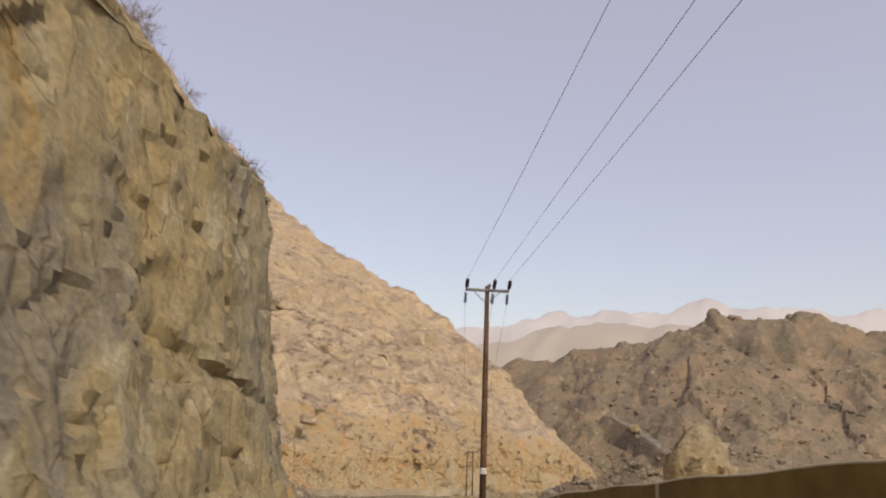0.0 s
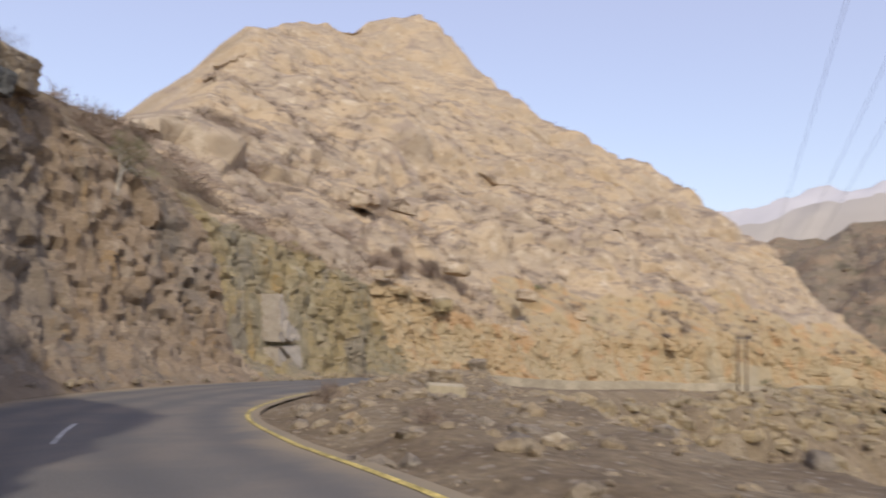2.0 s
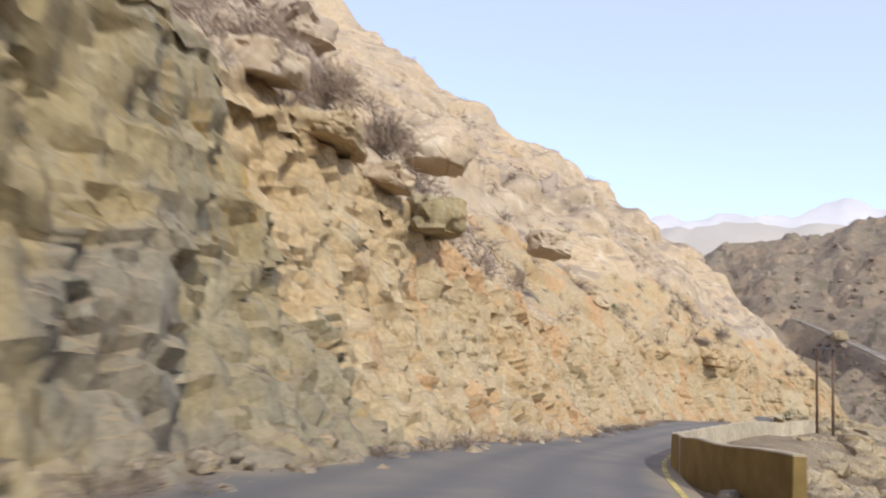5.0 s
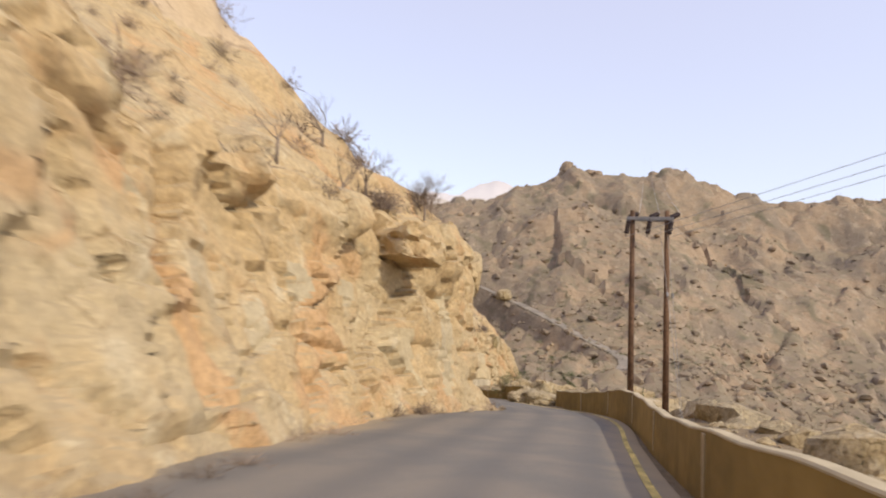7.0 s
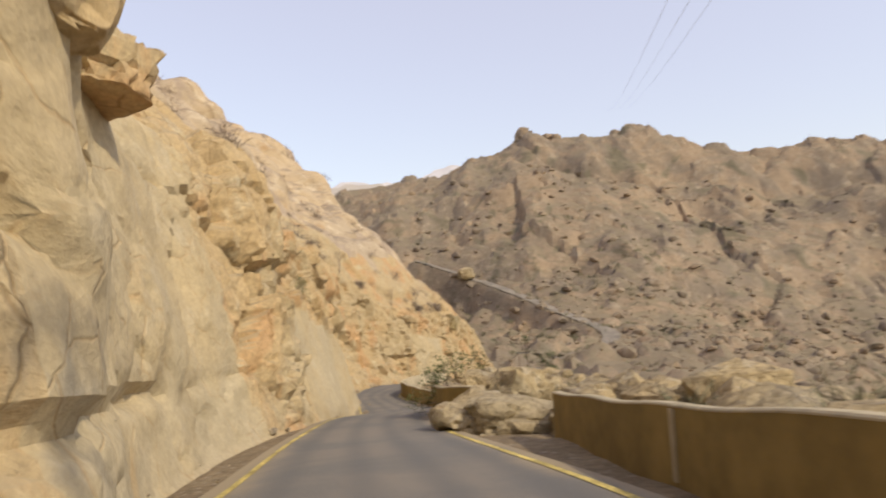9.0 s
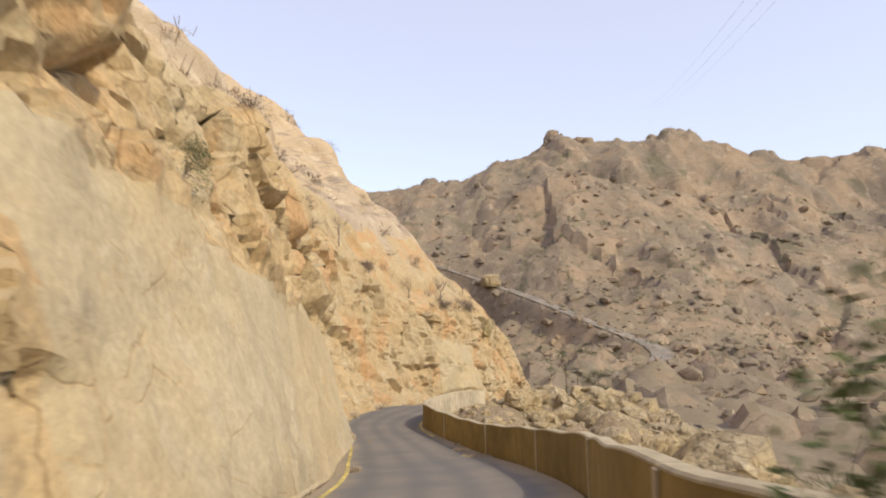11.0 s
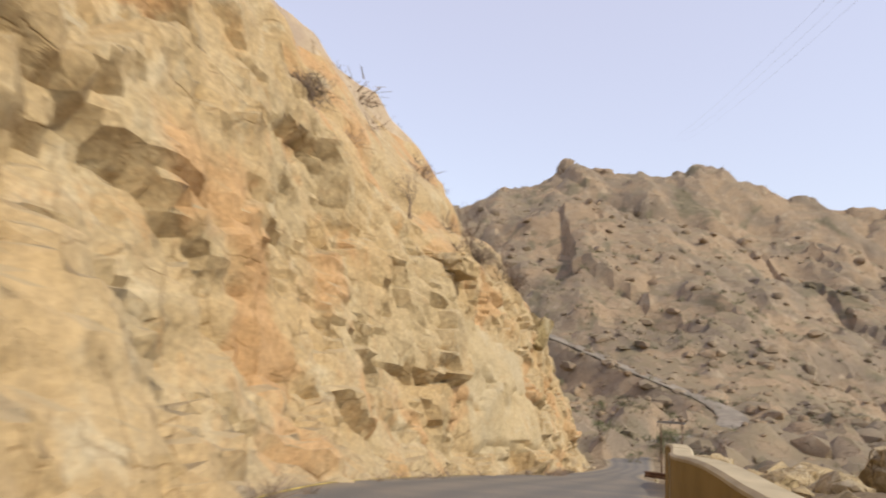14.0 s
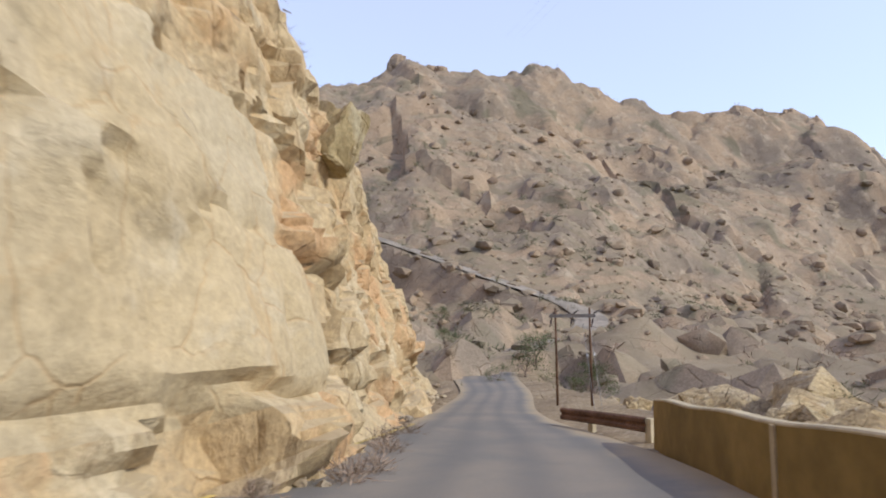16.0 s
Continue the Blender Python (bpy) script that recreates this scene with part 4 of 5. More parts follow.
def h_frame(xa, ya, xb, yb, top, label, group="power line supports", discs=5):
    """Two wooden poles with a beam across their heads."""
    mx, my = (xa + xb) / 2, (ya + yb) / 2
    thing = new("h_frame_pole")
    z0 = min(ground_at(xa, ya), ground_at(xb, yb))
    thing.location = (mx, my, z0)
    tagged(thing, label, "utility pole", group=group)
    feet = [Vector((xa - mx, ya - my, 0)), Vector((xb - mx, yb - my, 0))]
    h = top - z0
    for f in feet:
        bm = bmesh.new()
        tube(bm, [f + Vector((0, 0, -0.8)), f + Vector((0, 0, h * 0.5)), f + Vector((0, 0, h + 0.35))], [0.135 * h / 8.5, 0.118 * h / 8.5, 0.098 * h / 8.5], 14)
        part("pole", bm, M_WOOD, thing, "weathered brown wooden pole", True)
    arm = (feet[1] - feet[0]).normalized()
    fwd = Vector((-arm.y, arm.x, 0))
    rot = Euler((0, 0, math.atan2(arm.y, arm.x))).to_matrix()
    L = (feet[1] - feet[0]).length + 0.5
    for s in (-1, 1):
        bm = bmesh.new()
        box(bm, fwd * s * 0.17 + Vector((0, 0, h)), (L, 0.07, 0.14), rot, 0.008)
        part("beam", bm, M_STEEL, thing, "steel crossbeam between the pole heads")
    ends = {"back": [], "front": []}
    base = Vector((mx, my, z0))
    for s in (-0.5 * L + 0.1, 0.0, 0.5 * L - 0.1):
        ends["back"].append(insulator(thing, arm * s - fwd * 0.22 + Vector((0, 0, h - 0.05)), -fwd * 0.35 - arm * 0.2 - Vector((0, 0, 1)), discs, 0.023 * discs) + base)
        ends["front"].append(insulator(thing, arm * s + fwd * 0.22 + Vector((0, 0, h + 0.08)), fwd + arm * 0.8 + Vector((0, 0, 0.5)), discs, 0.023 * discs) + base)
    # stay wires with small strain insulators
    for s, f in ((-1, feet[1] * 0.6), (1, feet[1])):
        bm = bmesh.new()
        a, b = f + Vector((0, 0, h - 0.4)), f + fwd * (-3.2 + s) + arm * 0.4 + Vector((0, 0, 0.0))
        tube(bm, [a, b], 0.008, 5)
        q = a.lerp(b, 0.35)
        d = (b - a).normalized()
        tube(bm, [q - d * 0.1, q - d * 0.09, q + d * 0.09, q + d * 0.1], [0.01, 0.045, 0.045, 0.01], 8)
        part("stay_wire", bm, M_STEEL, thing)
    return thing, ends


# ---------------------------------------------------------------- poles and lines
pole, pe = power_pole(0.5, 41.9, 7.15, 6, "tall wooden utility pole with steel crossarm on gravel")
hf, he = h_frame(-0.5, 144.8, 0.68, 144.1, -7.6, "wooden two-pole line support behind the parapet")
hf2, he2 = h_frame(46.4, 242.2, 47.4, 241.1, -22.35, "wooden two-pole line support beside the lower road", discs=2)
for k in range(3):
    wire(pe["back"][k], pe["back"][k] + Vector((8.8, -82, 2.4)), 0.5, "thin grey overhead wire above the road")
    wire(pe["front"][k], he["back"][k], 1.5, "thin grey overhead wire running down the valley")
    wire(he["front"][k], Vector((176, 392, 72)) + Vector((2.5 * k, -1.5 * k, 0)), 4.0, "thin grey overhead wire climbing to the ridge", 0.009)


# ---------------------------------------------------------------- boulders and rubble
def boulder_mesh(name, size, seed, mat, sub=4, square=0.5):
    bm = bmesh.new()
    bmesh.ops.create_icosphere(bm, subdivisions=sub, radius=1.0)
    v = np.array([q.co[:] for q in bm.verts])
    cube = v / np.abs(v).max(1)[:, None]
    v = v * (1 - square) + cube * 0.8 * square
    o = np.array((seed * 7.1, seed * 3.3, seed * 1.7))
    n = v / np.linalg.norm(v, axis=1)[:, None]
    v = v + n * (0.22 * facets(warped(v + o, 0.12, 0.5, 3), (0.85, 0.85, 0.8), seed, 0.6, 0.07) + 0.10 * fbm(v * 1.6 + o, 4, seed))[:, None]
    v[:, 2] = np.where(v[:, 2] < -0.45, -0.45 + (v[:, 2] + 0.45) * 0.2, v[:, 2])
    v *= np.asarray(size)
    for q, c in zip(bm.verts, v):
        q.co = c
    for f in bm.faces:
        f.smooth = True
    me = bpy.data.meshes.new(name)
    bm.to_mesh(me)
    bm.free()
    me.set_sharp_from_angle(angle=radians(30))
    me.materials.append(mat)
    return me


def boulder(x, y, size, seed, label, turn=0, tip=(0, 0), mat=None, z=None, square=0.5):
    ob = new("boulder", boulder_mesh("boulder", size, seed, mat or M_BOULDER, 4, square))
    zz = ground_at(x, y) if z is None else z
    ob.matrix_world = pose(x, y, zz + size[2] * 0.38, tip[0], tip[1], turn)
    return tagged(ob, label, "boulder", group="roadside boulders")


boulder(3.6, 162.9, (1.25, 0.95, 0.75), 3, "tawny split boulder lying at the road's edge", 25, (8, -12))
boulder(4.4, 161.9, (1.5, 0.9, 0.7), 4, "broken tawny boulder on gravel beside the road", -15, (0, 8))
boulder(6.0, 165.4, (1.9, 1.2, 1.0), 5, "large tilted slab of tan rock", 35, (0, 16), square=0.8)
boulder(5.6, 160.6, (1.1, 0.9, 0.6), 6, "weathered tan boulder beside the wall end", 50)
boulder(7.4, 163.0, (1.0, 0.8, 0.6), 7, "weathered tan boulder on the gravel bench", 80)
boulder(4.6, 164.6, (0.7, 0.5, 0.42), 8, "small pale boulder at the road's edge", 10)
boulder(13.2, 160.5, (2.6, 1.7, 1.5), 9, "big dome-shaped boulder behind the parapet", 20)
boulder(4.1, 18.0, (0.72, 0.65, 1.3), 20, "pointed tan boulder behind the parapet", 30, (0, 10), square=0.3, z=-1.55)
boulder(32.6, 222.4, (1.15, 0.9, 0.75), 10, "pale squarish boulder behind the parapet", 40, (0, 6), square=0.8, z=-23.45)
boulder(40.6, 226.6, (0.9, 0.7, 0.6), 11, "small tan boulder behind the parapet", 15)
boulder(17.6, 180.4, (1.5, 1.1, 0.9), 12, "pale flat-topped boulder above the gully", 10, square=0.8)
boulder(20.2, 178.2, (1.1, 0.8, 0.9), 13, "pointed brown boulder above the gully", 60)
boulder(23.6, 178.0, (1.0, 0.8, 0.75), 14, "tan boulder above the gully", 30)
boulder(6.6, 32.4, (0.42, 0.32, 0.3), 15, "dark angular rock on a spoil heap", 30, mat=M_RUBBLE)
boulder(-15.2, 59.5, (0.9, 0.65, 0.55), 16, "grey angular rock on the gravel verge", 20, mat=M_RUBBLE, square=0.9)
boulder(-18.6, 64.0, (0.6, 0.5, 0.4), 17, "brown angular rock on the gravel verge", 65, mat=M_RUBBLE)
boulder(-20.6, 79.6, (0.75, 0.5, 0.75), 18, "upright slab of grey rock on the verge", 35, (12, 0), M_RUBBLE, square=0.9)
boulder(79.4, 337.5, (2.8, 2.4, 2.5), 19, "round pale boulder perched above the far road", 0, mat=M_BOULDER, z=-5.6)


for k, (along_, size, lab) in enumerate(((-20, (4.6, 4.2, 6.0), "pointed rock tor on the mountain's crest"), (-6, (3.4, 3.2, 3.4), "blocky rock tor on the mountain's crest"),
                                         (-1.5, (2.6, 2.6, 3.2), "small rock tor on the mountain's crest"), (22, (2.6, 2.4, 3.4), "small pointed rock tor on the mountain's crest"))):
    near = MP[(np.abs(ML - along_) < 2.5) & (MA > 125) & (MA < 165)]
    q = near[np.argmax(near[:, 2])]
    ob = new("rock_tor", boulder_mesh("rock_tor", size, 120 + k, M_FAR, 4, 0.25))
    ob.matrix_world = pose(q[0], q[1], q[2] - size[2] * 0.2, 4, 14, 40 * k)
    tagged(ob, lab, "rock outcrop", group="crest rocks")
for k, (x, y, s, lab) in enumerate((
        (20.0, 202.2, (1.2, 1.0, 0.8), "pale tan rock outcrop inside the curved parapet"), (20.6, 200.9, (1.1, 0.9, 0.7), "broken tan boulder inside the curved parapet"),
        (21.9, 204.4, (1.2, 1.0, 0.7), "broken tan boulder above the gully"), (24.8, 206.4, (1.1, 0.9, 0.7), "rounded tan boulder above the gully"),
        (27.2, 206.4, (1.2, 0.9, 0.8), "rounded tan boulder above the gully"), (26.2, 210.0, (1.2, 1.0, 0.8), "cracked tan boulder on the gully slope"),
        (30.5, 211.5, (1.8, 1.4, 1.2), "large cracked boulder on the gully slope"), (33.6, 214.6, (1.3, 1.1, 0.9), "weathered boulder on the gully slope"),
        (23.2, 198.0, (1.6, 1.2, 1.1), "pale boulder on the gully slope"), (27.0, 199.5, (1.5, 1.3, 1.2), "pointed brown boulder on the gully slope"),
        (31.5, 203.5, (1.9, 1.5, 1.3), "large brown boulder on the gully slope"), (17.0, 190.6, (1.2, 0.9, 0.8), "flat tan boulder behind the parapet"),
        (19.4, 188.4, (1.4, 1.1, 1.0), "squarish tan boulder behind the parapet"), (16.2, 184.5, (1.0, 0.8, 0.7), "small tan boulder behind the parapet"))):
    boulder(x, y, s, 50 + k, lab, 37 * k % 180, (5, 8), square=0.35 + 0.1 * (k % 5))
for k, (p, s, lab) in enumerate((
        ((-35.3, 91.5, 0.0), (1.2, 1.6, 0.8), "dark flat boulder lodged on the slope"), ((-44.4, 104.5, 9.6), (2.2, 3.0, 1.7), "great cracked boulder high on the slope"),
        ((-42.0, 110.0, 9.5), (1.8, 2.4, 1.4), "pale cracked boulder high on the slope"), ((-33.0, 96.5, -2.2), (0.9, 1.3, 0.6), "flat slab tilted on the slope"),
        ((-32.6, 106.0, 1.0), (1.3, 1.7, 1.1), "round brown boulder on the slope"), ((-27.0, 117.0, -2.0), (1.2, 1.6, 1.0), "tan boulder on the slope above the road"),
        ((-23.0, 131.5, -4.9), (1.1, 1.6, 0.9), "tan boulder on the slope above the road"))):
    ob = new("boulder", boulder_mesh("boulder", s, 80 + k, M_SLOPE, 4, 0.6))
    ob.matrix_world = pose(*p, 8, 10, 25 * k)
    tagged(ob, lab, "boulder", group="slope boulders")


def overhang(y, above, size, seed, label, out=0.4, turn=0, tip=(0, 0), mat=None):
    """A block that juts from the rock face."""
    q = hill_at(y, above) + Vector((out, -out * 0.4, 0))
    ob = new("rock_block", boulder_mesh("rock_block", size, seed, mat or (M_CLIFF_WARM if y > 112 else M_CLIFF_GREY), 4, 0.8))
    ob.matrix_world = pose(q.x, q.y, q.z, tip[0], tip[1], turn)
    return tagged(ob, label, "rock outcrop", group="jutting rocks")


overhang(145.0, -0.6, (1.2, 1.8, 0.8), 31, "tan overhanging rock block on the cliff", -0.2, 30, (0, 10))
knob = new("rock_block", boulder_mesh("rock_block", (1.6, 2.0, 2.4), 32, M_CLIFF_WARM, 5, 0.12))
knob.matrix_world = pose(-5.9, 153.0, -10.2, 0, 6, 20)
tagged(knob, "great rounded tan rock knob at the cliff's end", "rock outcrop", group="jutting rocks")
overhang(157.8, 0.9, (1.15, 1.4, 1.15), 33, "overhanging tan boulder above a smooth face", 0.3, 10, (0, 10))
overhang(159.6, -0.2, (0.9, 1.1, 0.9), 34, "overhanging tan boulder above a smooth face", 0.2, 40, (0, 10))
overhang(93, 0.8, (1.1, 1.9, 0.6), 35, "flat orange slab jutting from the slope", 0.5, 10, (0, 4), M_CLIFF_WARM)
overhang(99, 0.5, (1.1, 1.5, 1.0), 37, "round weathered boulder on the slope", 0.6, 30)
# grey rock instead of tan: darker colour for the block's shaded side
overhang(239.5, -0.5, (0.9, 1.3, 1.5), 38, "overhanging rock at the cliff's edge, its shade put in as darker rock", 0.1, 25, (12, 24), M_CLIFF_GREY)
overhang(225.5, -0.6, (0.9, 1.1, 0.55), 39, "flat overhanging rock on the cliff top", 0.35, 40, (0, 8))
overhang(205, -4.0, (1.2, 2.3, 2.2), 40, "pale rock slab standing out from the cliff", -0.3, 60, (0, 8))

overhang(53.5, 0.4, (1.9, 2.3, 1.7), 44, "dark grey rock block on the rim of the cliff", 0.3, 20, (0, 8), M_RUBBLE)
overhang(51.0, 1.6, (1.6, 2.0, 1.5), 45, "dark grey rock block on the rim of the cliff", 0.3, 60, (0, 8), M_RUBBLE)
for y, up_, size, seed in ((49.0, 1.4, (1.7, 2.1, 1.9), 46), (47.4, 2.8, (1.5, 1.8, 1.6), 47), (50.6, -0.6, (1.3, 1.7, 1.5), 48), (48.0, 0.2, (1.2, 1.6, 1.8), 49), (52.2, -1.4, (1.0, 1.4, 1.0), 66), (45.6, 1.6, (1.4, 1.8, 2.0), 67)):
    overhang(y, up_, size, seed, "dark blue-grey rock block stacked on the cliff's rim", 0.3, 23 * seed % 90, (6, 10), M_DARK)


def face_plate(outline, y0, above, deep, seed, label):
    """A flush slab of fresh rock in the cliff: an uneven outline with a rough face."""
    q = hill_at(y0, above)
    bm = bmesh.new()
    n = 48
    pts = np.array(outline, float)
    lo, hi = pts.min(0), pts.max(0)
    us, vs = np.linspace(lo[0], hi[0], n), np.linspace(lo[1], hi[1], n)
    inside = np.zeros((n, n), bool)
    for i, u in enumerate(us):
        for j, v in enumerate(vs):
            k = False
            for a, b in zip(pts, np.roll(pts, -1, 0)):
                if (a[1] > v) != (b[1] > v) and u < (b[0] - a[0]) * (v - a[1]) / (b[1] - a[1]) + a[0]:
                    k = not k
            inside[i, j] = k
    U, V = np.meshgrid(us, vs, indexing="ij")
    g = np.stack([U.ravel(), V.ravel(), U.ravel() * 0], 1)
    w = (0.16 * facets(g + seed, (0.9, 1.3, 1.0), seed, 0.6, 0.06) + 0.05 * fbm(g * 1.7 + seed, 3, seed)).reshape(n, n)
    front, back = {}, {}
    for i in range(n):
        for j in range(n):
            lean = -0.2 * (V[i, j] - lo[1])
            front[i, j] = bm.verts.new((deep + lean + w[i, j], U[i, j], V[i, j]))
            back[i, j] = bm.verts.new((lean - 0.7, U[i, j], V[i, j]))
    solid = {(i, j) for i in range(n - 1) for j in range(n - 1) if inside[i:i + 2, j:j + 2].sum() >= 3}
    for i, j in solid:
        c = [(i, j), (i + 1, j), (i + 1, j + 1), (i, j + 1)]
        bm.faces.new([front[k] for k in c])
        for m, side in enumerate(((i, j - 1), (i + 1, j), (i, j + 1), (i - 1, j))):
            if side not in solid:
                a, b = c[m], c[(m + 1) % 4]
                bm.faces.new([front[b], front[a], back[a], back[b]])
    bmesh.ops.delete(bm, geom=[v for v in bm.verts if not v.link_faces], context="VERTS")
    me = bpy.data.meshes.new("rock_slab")
    bm.to_mesh(me)
    bm.free()
    me.materials.append(M_PALE)
    ob = new("rock_slab", me)
    ob.matrix_world = pose(q.x, q.y, q.z, 0, 0, 8)
    return tagged(ob, label, "rock outcrop", group="jutting rocks")


face_plate([(-1.7, 0.6), (-1.3, 0.78), (-0.9, 0.5), (-0.4, 0.75), (0.1, 0.48), (0.6, 0.72), (1.1, 0.5), (1.7, 0.62), (1.3, 1.35), (0.5, 1.9), (0.2, 2.9), (-0.4, 4.2), (-0.75, 3.3)], 72.3, -8.0, 0.95, 3, "pale freshly broken slab in the grey rock face")
face_plate([(-1.3, 0.3), (1.0, -1.5), (1.6, -0.9), (1.6, 0.22), (-0.2, 0.25)], 72.3, -7.9, 1.2, 5, "pale broken slab below a jagged crack")
face_plate([(-1.7, 0.25), (0.6, -1.65), (-1.1, -1.65), (-1.8, -1.0)], 72.3, -7.9, 1.12, 7, "pale lower slab split by a slanting crack")

# one small mesh of stones per kind of spread
rng = np.random.default_rng(7)


def stone_shapes(n):
    out = []
    for k in range(n):
        bm = bmesh.new()
        bmesh.ops.create_icosphere(bm, subdivisions=1, radius=1.0)
        v = np.array([q.co[:] for q in bm.verts])
        v *= 1 + 0.35 * (rng.random(len(v))[:, None] - 0.5)
        v *= np.array([1, 0.6 + 0.4 * rng.random(), 0.45 + 0.4 * rng.random()])
        f = np.array([[q.index for q in t.verts] for t in bm.faces])
        bm.free()
        out.append((v, f))
    return out


STONES = stone_shapes(10)


def scatter_stones(name, places, sizes, mat, label):
    vs, fs, n = [], [], 0
    for p, s in zip(places, sizes):
        v, f = STONES[rng.integers(len(STONES))]
        a = rng.random() * 6.283
        c, d = math.cos(a), math.sin(a)
        t = (rng.random() - 0.5) * 0.9
        w = v @ np.array([[1, 0, 0], [0, math.cos(t), -math.sin(t)], [0, math.sin(t), math.cos(t)]])
        w = w @ np.array([[c, -d, 0], [d, c, 0], [0, 0, 1]]) * s
        vs.append(w + p)
        fs.append(f + n)
        n += len(v)
    ob = mesh_object(name, np.concatenate(vs), np.concatenate(fs), mat, True, None, 42)
    return tagged(ob, label, "stones", kind="stuff")


def spread(n, y0, y1, o0, o1, power=1.0):
    """Places on the ground between two distances beside the road."""
    y = y0 + (y1 - y0) * rng.random(n)
    o = o0 + (o1 - o0) * rng.random(n) ** power
    i = np.clip(np.searchsorted(LY, y), 0, len(LINE) - 1)
    x = LINE[i, 0] + RIGHT[i, 0] * o
    yy = LINE[i, 1] + RIGHT[i, 1] * o
    return np.column_stack([x, yy, ground_z(x, yy)])


def sizes(n, lo, hi, p=2.5):
    return lo + (hi - lo) * rng.random(n) ** p


p = spread(2600, 24, 92, 3.0, 17)
scatter_stones("verge_rubble", p, sizes(len(p), 0.05, 0.42, 3.0), M_RUBBLE, "loose grey and brown stones on the gravel verge")
p = np.column_stack([rng.normal(6.2, 1.9, 500), rng.normal(32.3, 1.5, 500), np.zeros(500)])
p[:, 2] = ground_z(p[:, 0], p[:, 1])
scatter_stones("heap_rubble", p, sizes(len(p), 0.03, 0.17, 2.0), M_RUBBLE, "broken stones on an ochre spoil heap")
p = spread(900, 126, 178, 4.5, 14)
scatter_stones("bench_rubble", p, sizes(len(p), 0.05, 0.5, 3.5), M_BOULDER, "loose tan stones on the bench beside the road")
p = spread(4600, 90, 262, 7, 50, 1.2)
scatter_stones("valley_boulders", p, sizes(len(p), 0.2, 1.7, 2.6), M_BOULDER, "boulders strewn down the slope below the road")
p = spread(420, 188, 214, 1.9, 7.5, 1.3)
scatter_stones("wall_rubble", p, sizes(len(p), 0.06, 0.42, 2.5), M_BOULDER, "broken tan stones heaped behind the parapet")
p = spread(700, 205, 262, 5.0, 16)
scatter_stones("gully_rubble", p, sizes(len(p), 0.08, 0.7, 3.0), M_BOULDER, "stones and boulders around the gully")
# broken rock along the foot of the hillside
q, s = [], []
for y in np.arange(-5, 262, 0.07):
    if 150 < y < 198.5 and rng.random() < 0.9:
        continue
    if not 25 < y < 110 and rng.random() < 0.45:
        continue
    j = int(np.argmin(np.abs(HP[70, :, 1] - y)))
    b = HP[5, j]
    d = rng.random() ** 1.6 * 1.7
    q.append((b[0] + d - 0.5, b[1] + rng.normal() * 0.2, road_z(y) + 0.02 + 0.30 * max(0.0, 0.9 - d)))
    s.append(0.03 + (0.15 if y < 52 else 0.30) * rng.random() ** 5)
scatter_stones("foot_rubble", np.array(q), np.array(s), M_RUBBLE, "fallen stones along the foot of the cliff")
sel = rng.choice(len(MP), 15000, replace=False)
sel = sel[(MA[sel] > -60) & (rng.random(len(sel)) < np.where(MA[sel] < 40, 1.0, 0.3)) & (MA[sel] < 120) & (ML[sel] > -100) & (ML[sel] < 200)]
scatter_stones("mountain_boulders", MP[sel], sizes(len(sel), 0.4, 2.2, 3.0), M_FAR, "boulders scattered over the opposite mountainside")


# ---------------------------------------------------------------- dry brush, shrubs and trees
def brush(name, centres, radii, mat, label, twigs=46, flat=0.8, thick=0.035):
    """Many low dry shrubs as one mass of thin twigs."""
    n = len(centres)
    c = np.repeat(np.asarray(centres), twigs, 0)
    r = np.repeat(np.asarray(radii), twigs)
    m = n * twigs
    a = rng.random(m) * 6.283
    e = np.arcsin(rng.random(m) ** 0.8)
    d = np.stack([np.cos(a) * np.cos(e), np.sin(a) * np.cos(e), np.sin(e) * flat], 1)
    root = c + d * (r * 0.75 * rng.random(m))[:, None] + rng.normal(size=(m, 3)) * (r * 0.14)[:, None]
    tip = root + (d + 0.55 * rng.normal(size=(m, 3))) * (r * (0.2 + 0.25 * rng.random(m)))[:, None]
    side = np.cross(d, rng.normal(size=(m, 3)))
    side /= np.linalg.norm(side, axis=1)[:, None] + 1e-9
    w = (r * thick * (0.6 + rng.random(m)))[:, None]
    v = np.concatenate([root + side * w, root - side * w, tip + side * w * 0.5, tip - side * w * 0.5])
    k = np.arange(m)
    f = np.stack([k, k + m, k + 3 * m, k + 2 * m], 1)
    return tagged(mesh_object(name, v, f, mat, False), label, "shrubs", kind="stuff")


def hill_places(n, y0, y1, lo, hi, clump=12.0, seed=5):
    """Places on the open slope, gathered in patches."""
    jj = np.where((HP[70, :, 1] > y0) & (HP[70, :, 1] < y1))[0]
    out = []
    while len(out) < n:
        j = rng.choice(jj, 4 * n)
        i = rng.integers(64, len(HH) - 4, 4 * n)
        up_ = HH[i, j] - HC[j]
        pp = HP[i, j]
        ok = (up_ > lo) & (up_ < hi) & (fbm(pp / clump, 2, seed) + 0.35 * rng.normal(size=len(i)) > 0.1)
        out.extend(pp[ok].tolist())
    return np.array(out[:n])


c = hill_places(900, 60, 265, 0.5, 60)
brush("hill_brush", c, 0.35 + 0.75 * rng.random(len(c)) ** 1.5, M_DRYLEAF, "leafless grey-brown brush on the rocky slope", 80, 0.8, 0.02)
c = hill_places(1100, 62, 240, 3.0, 75, 9, 7)
brush("slope_brush", c, 0.6 + 1.0 * rng.random(len(c)) ** 1.3, M_DRYLEAF, "mauve-brown leafless brush between the slope's blocks", 60, 0.7, 0.022)
c = hill_places(900, 120, 480, 20, 200, 22)
brush("high_brush", c, 0.6 + 1.1 * rng.random(len(c)), M_DRYLEAF, "dry brush high on the hillside", 60, 0.8, 0.018)
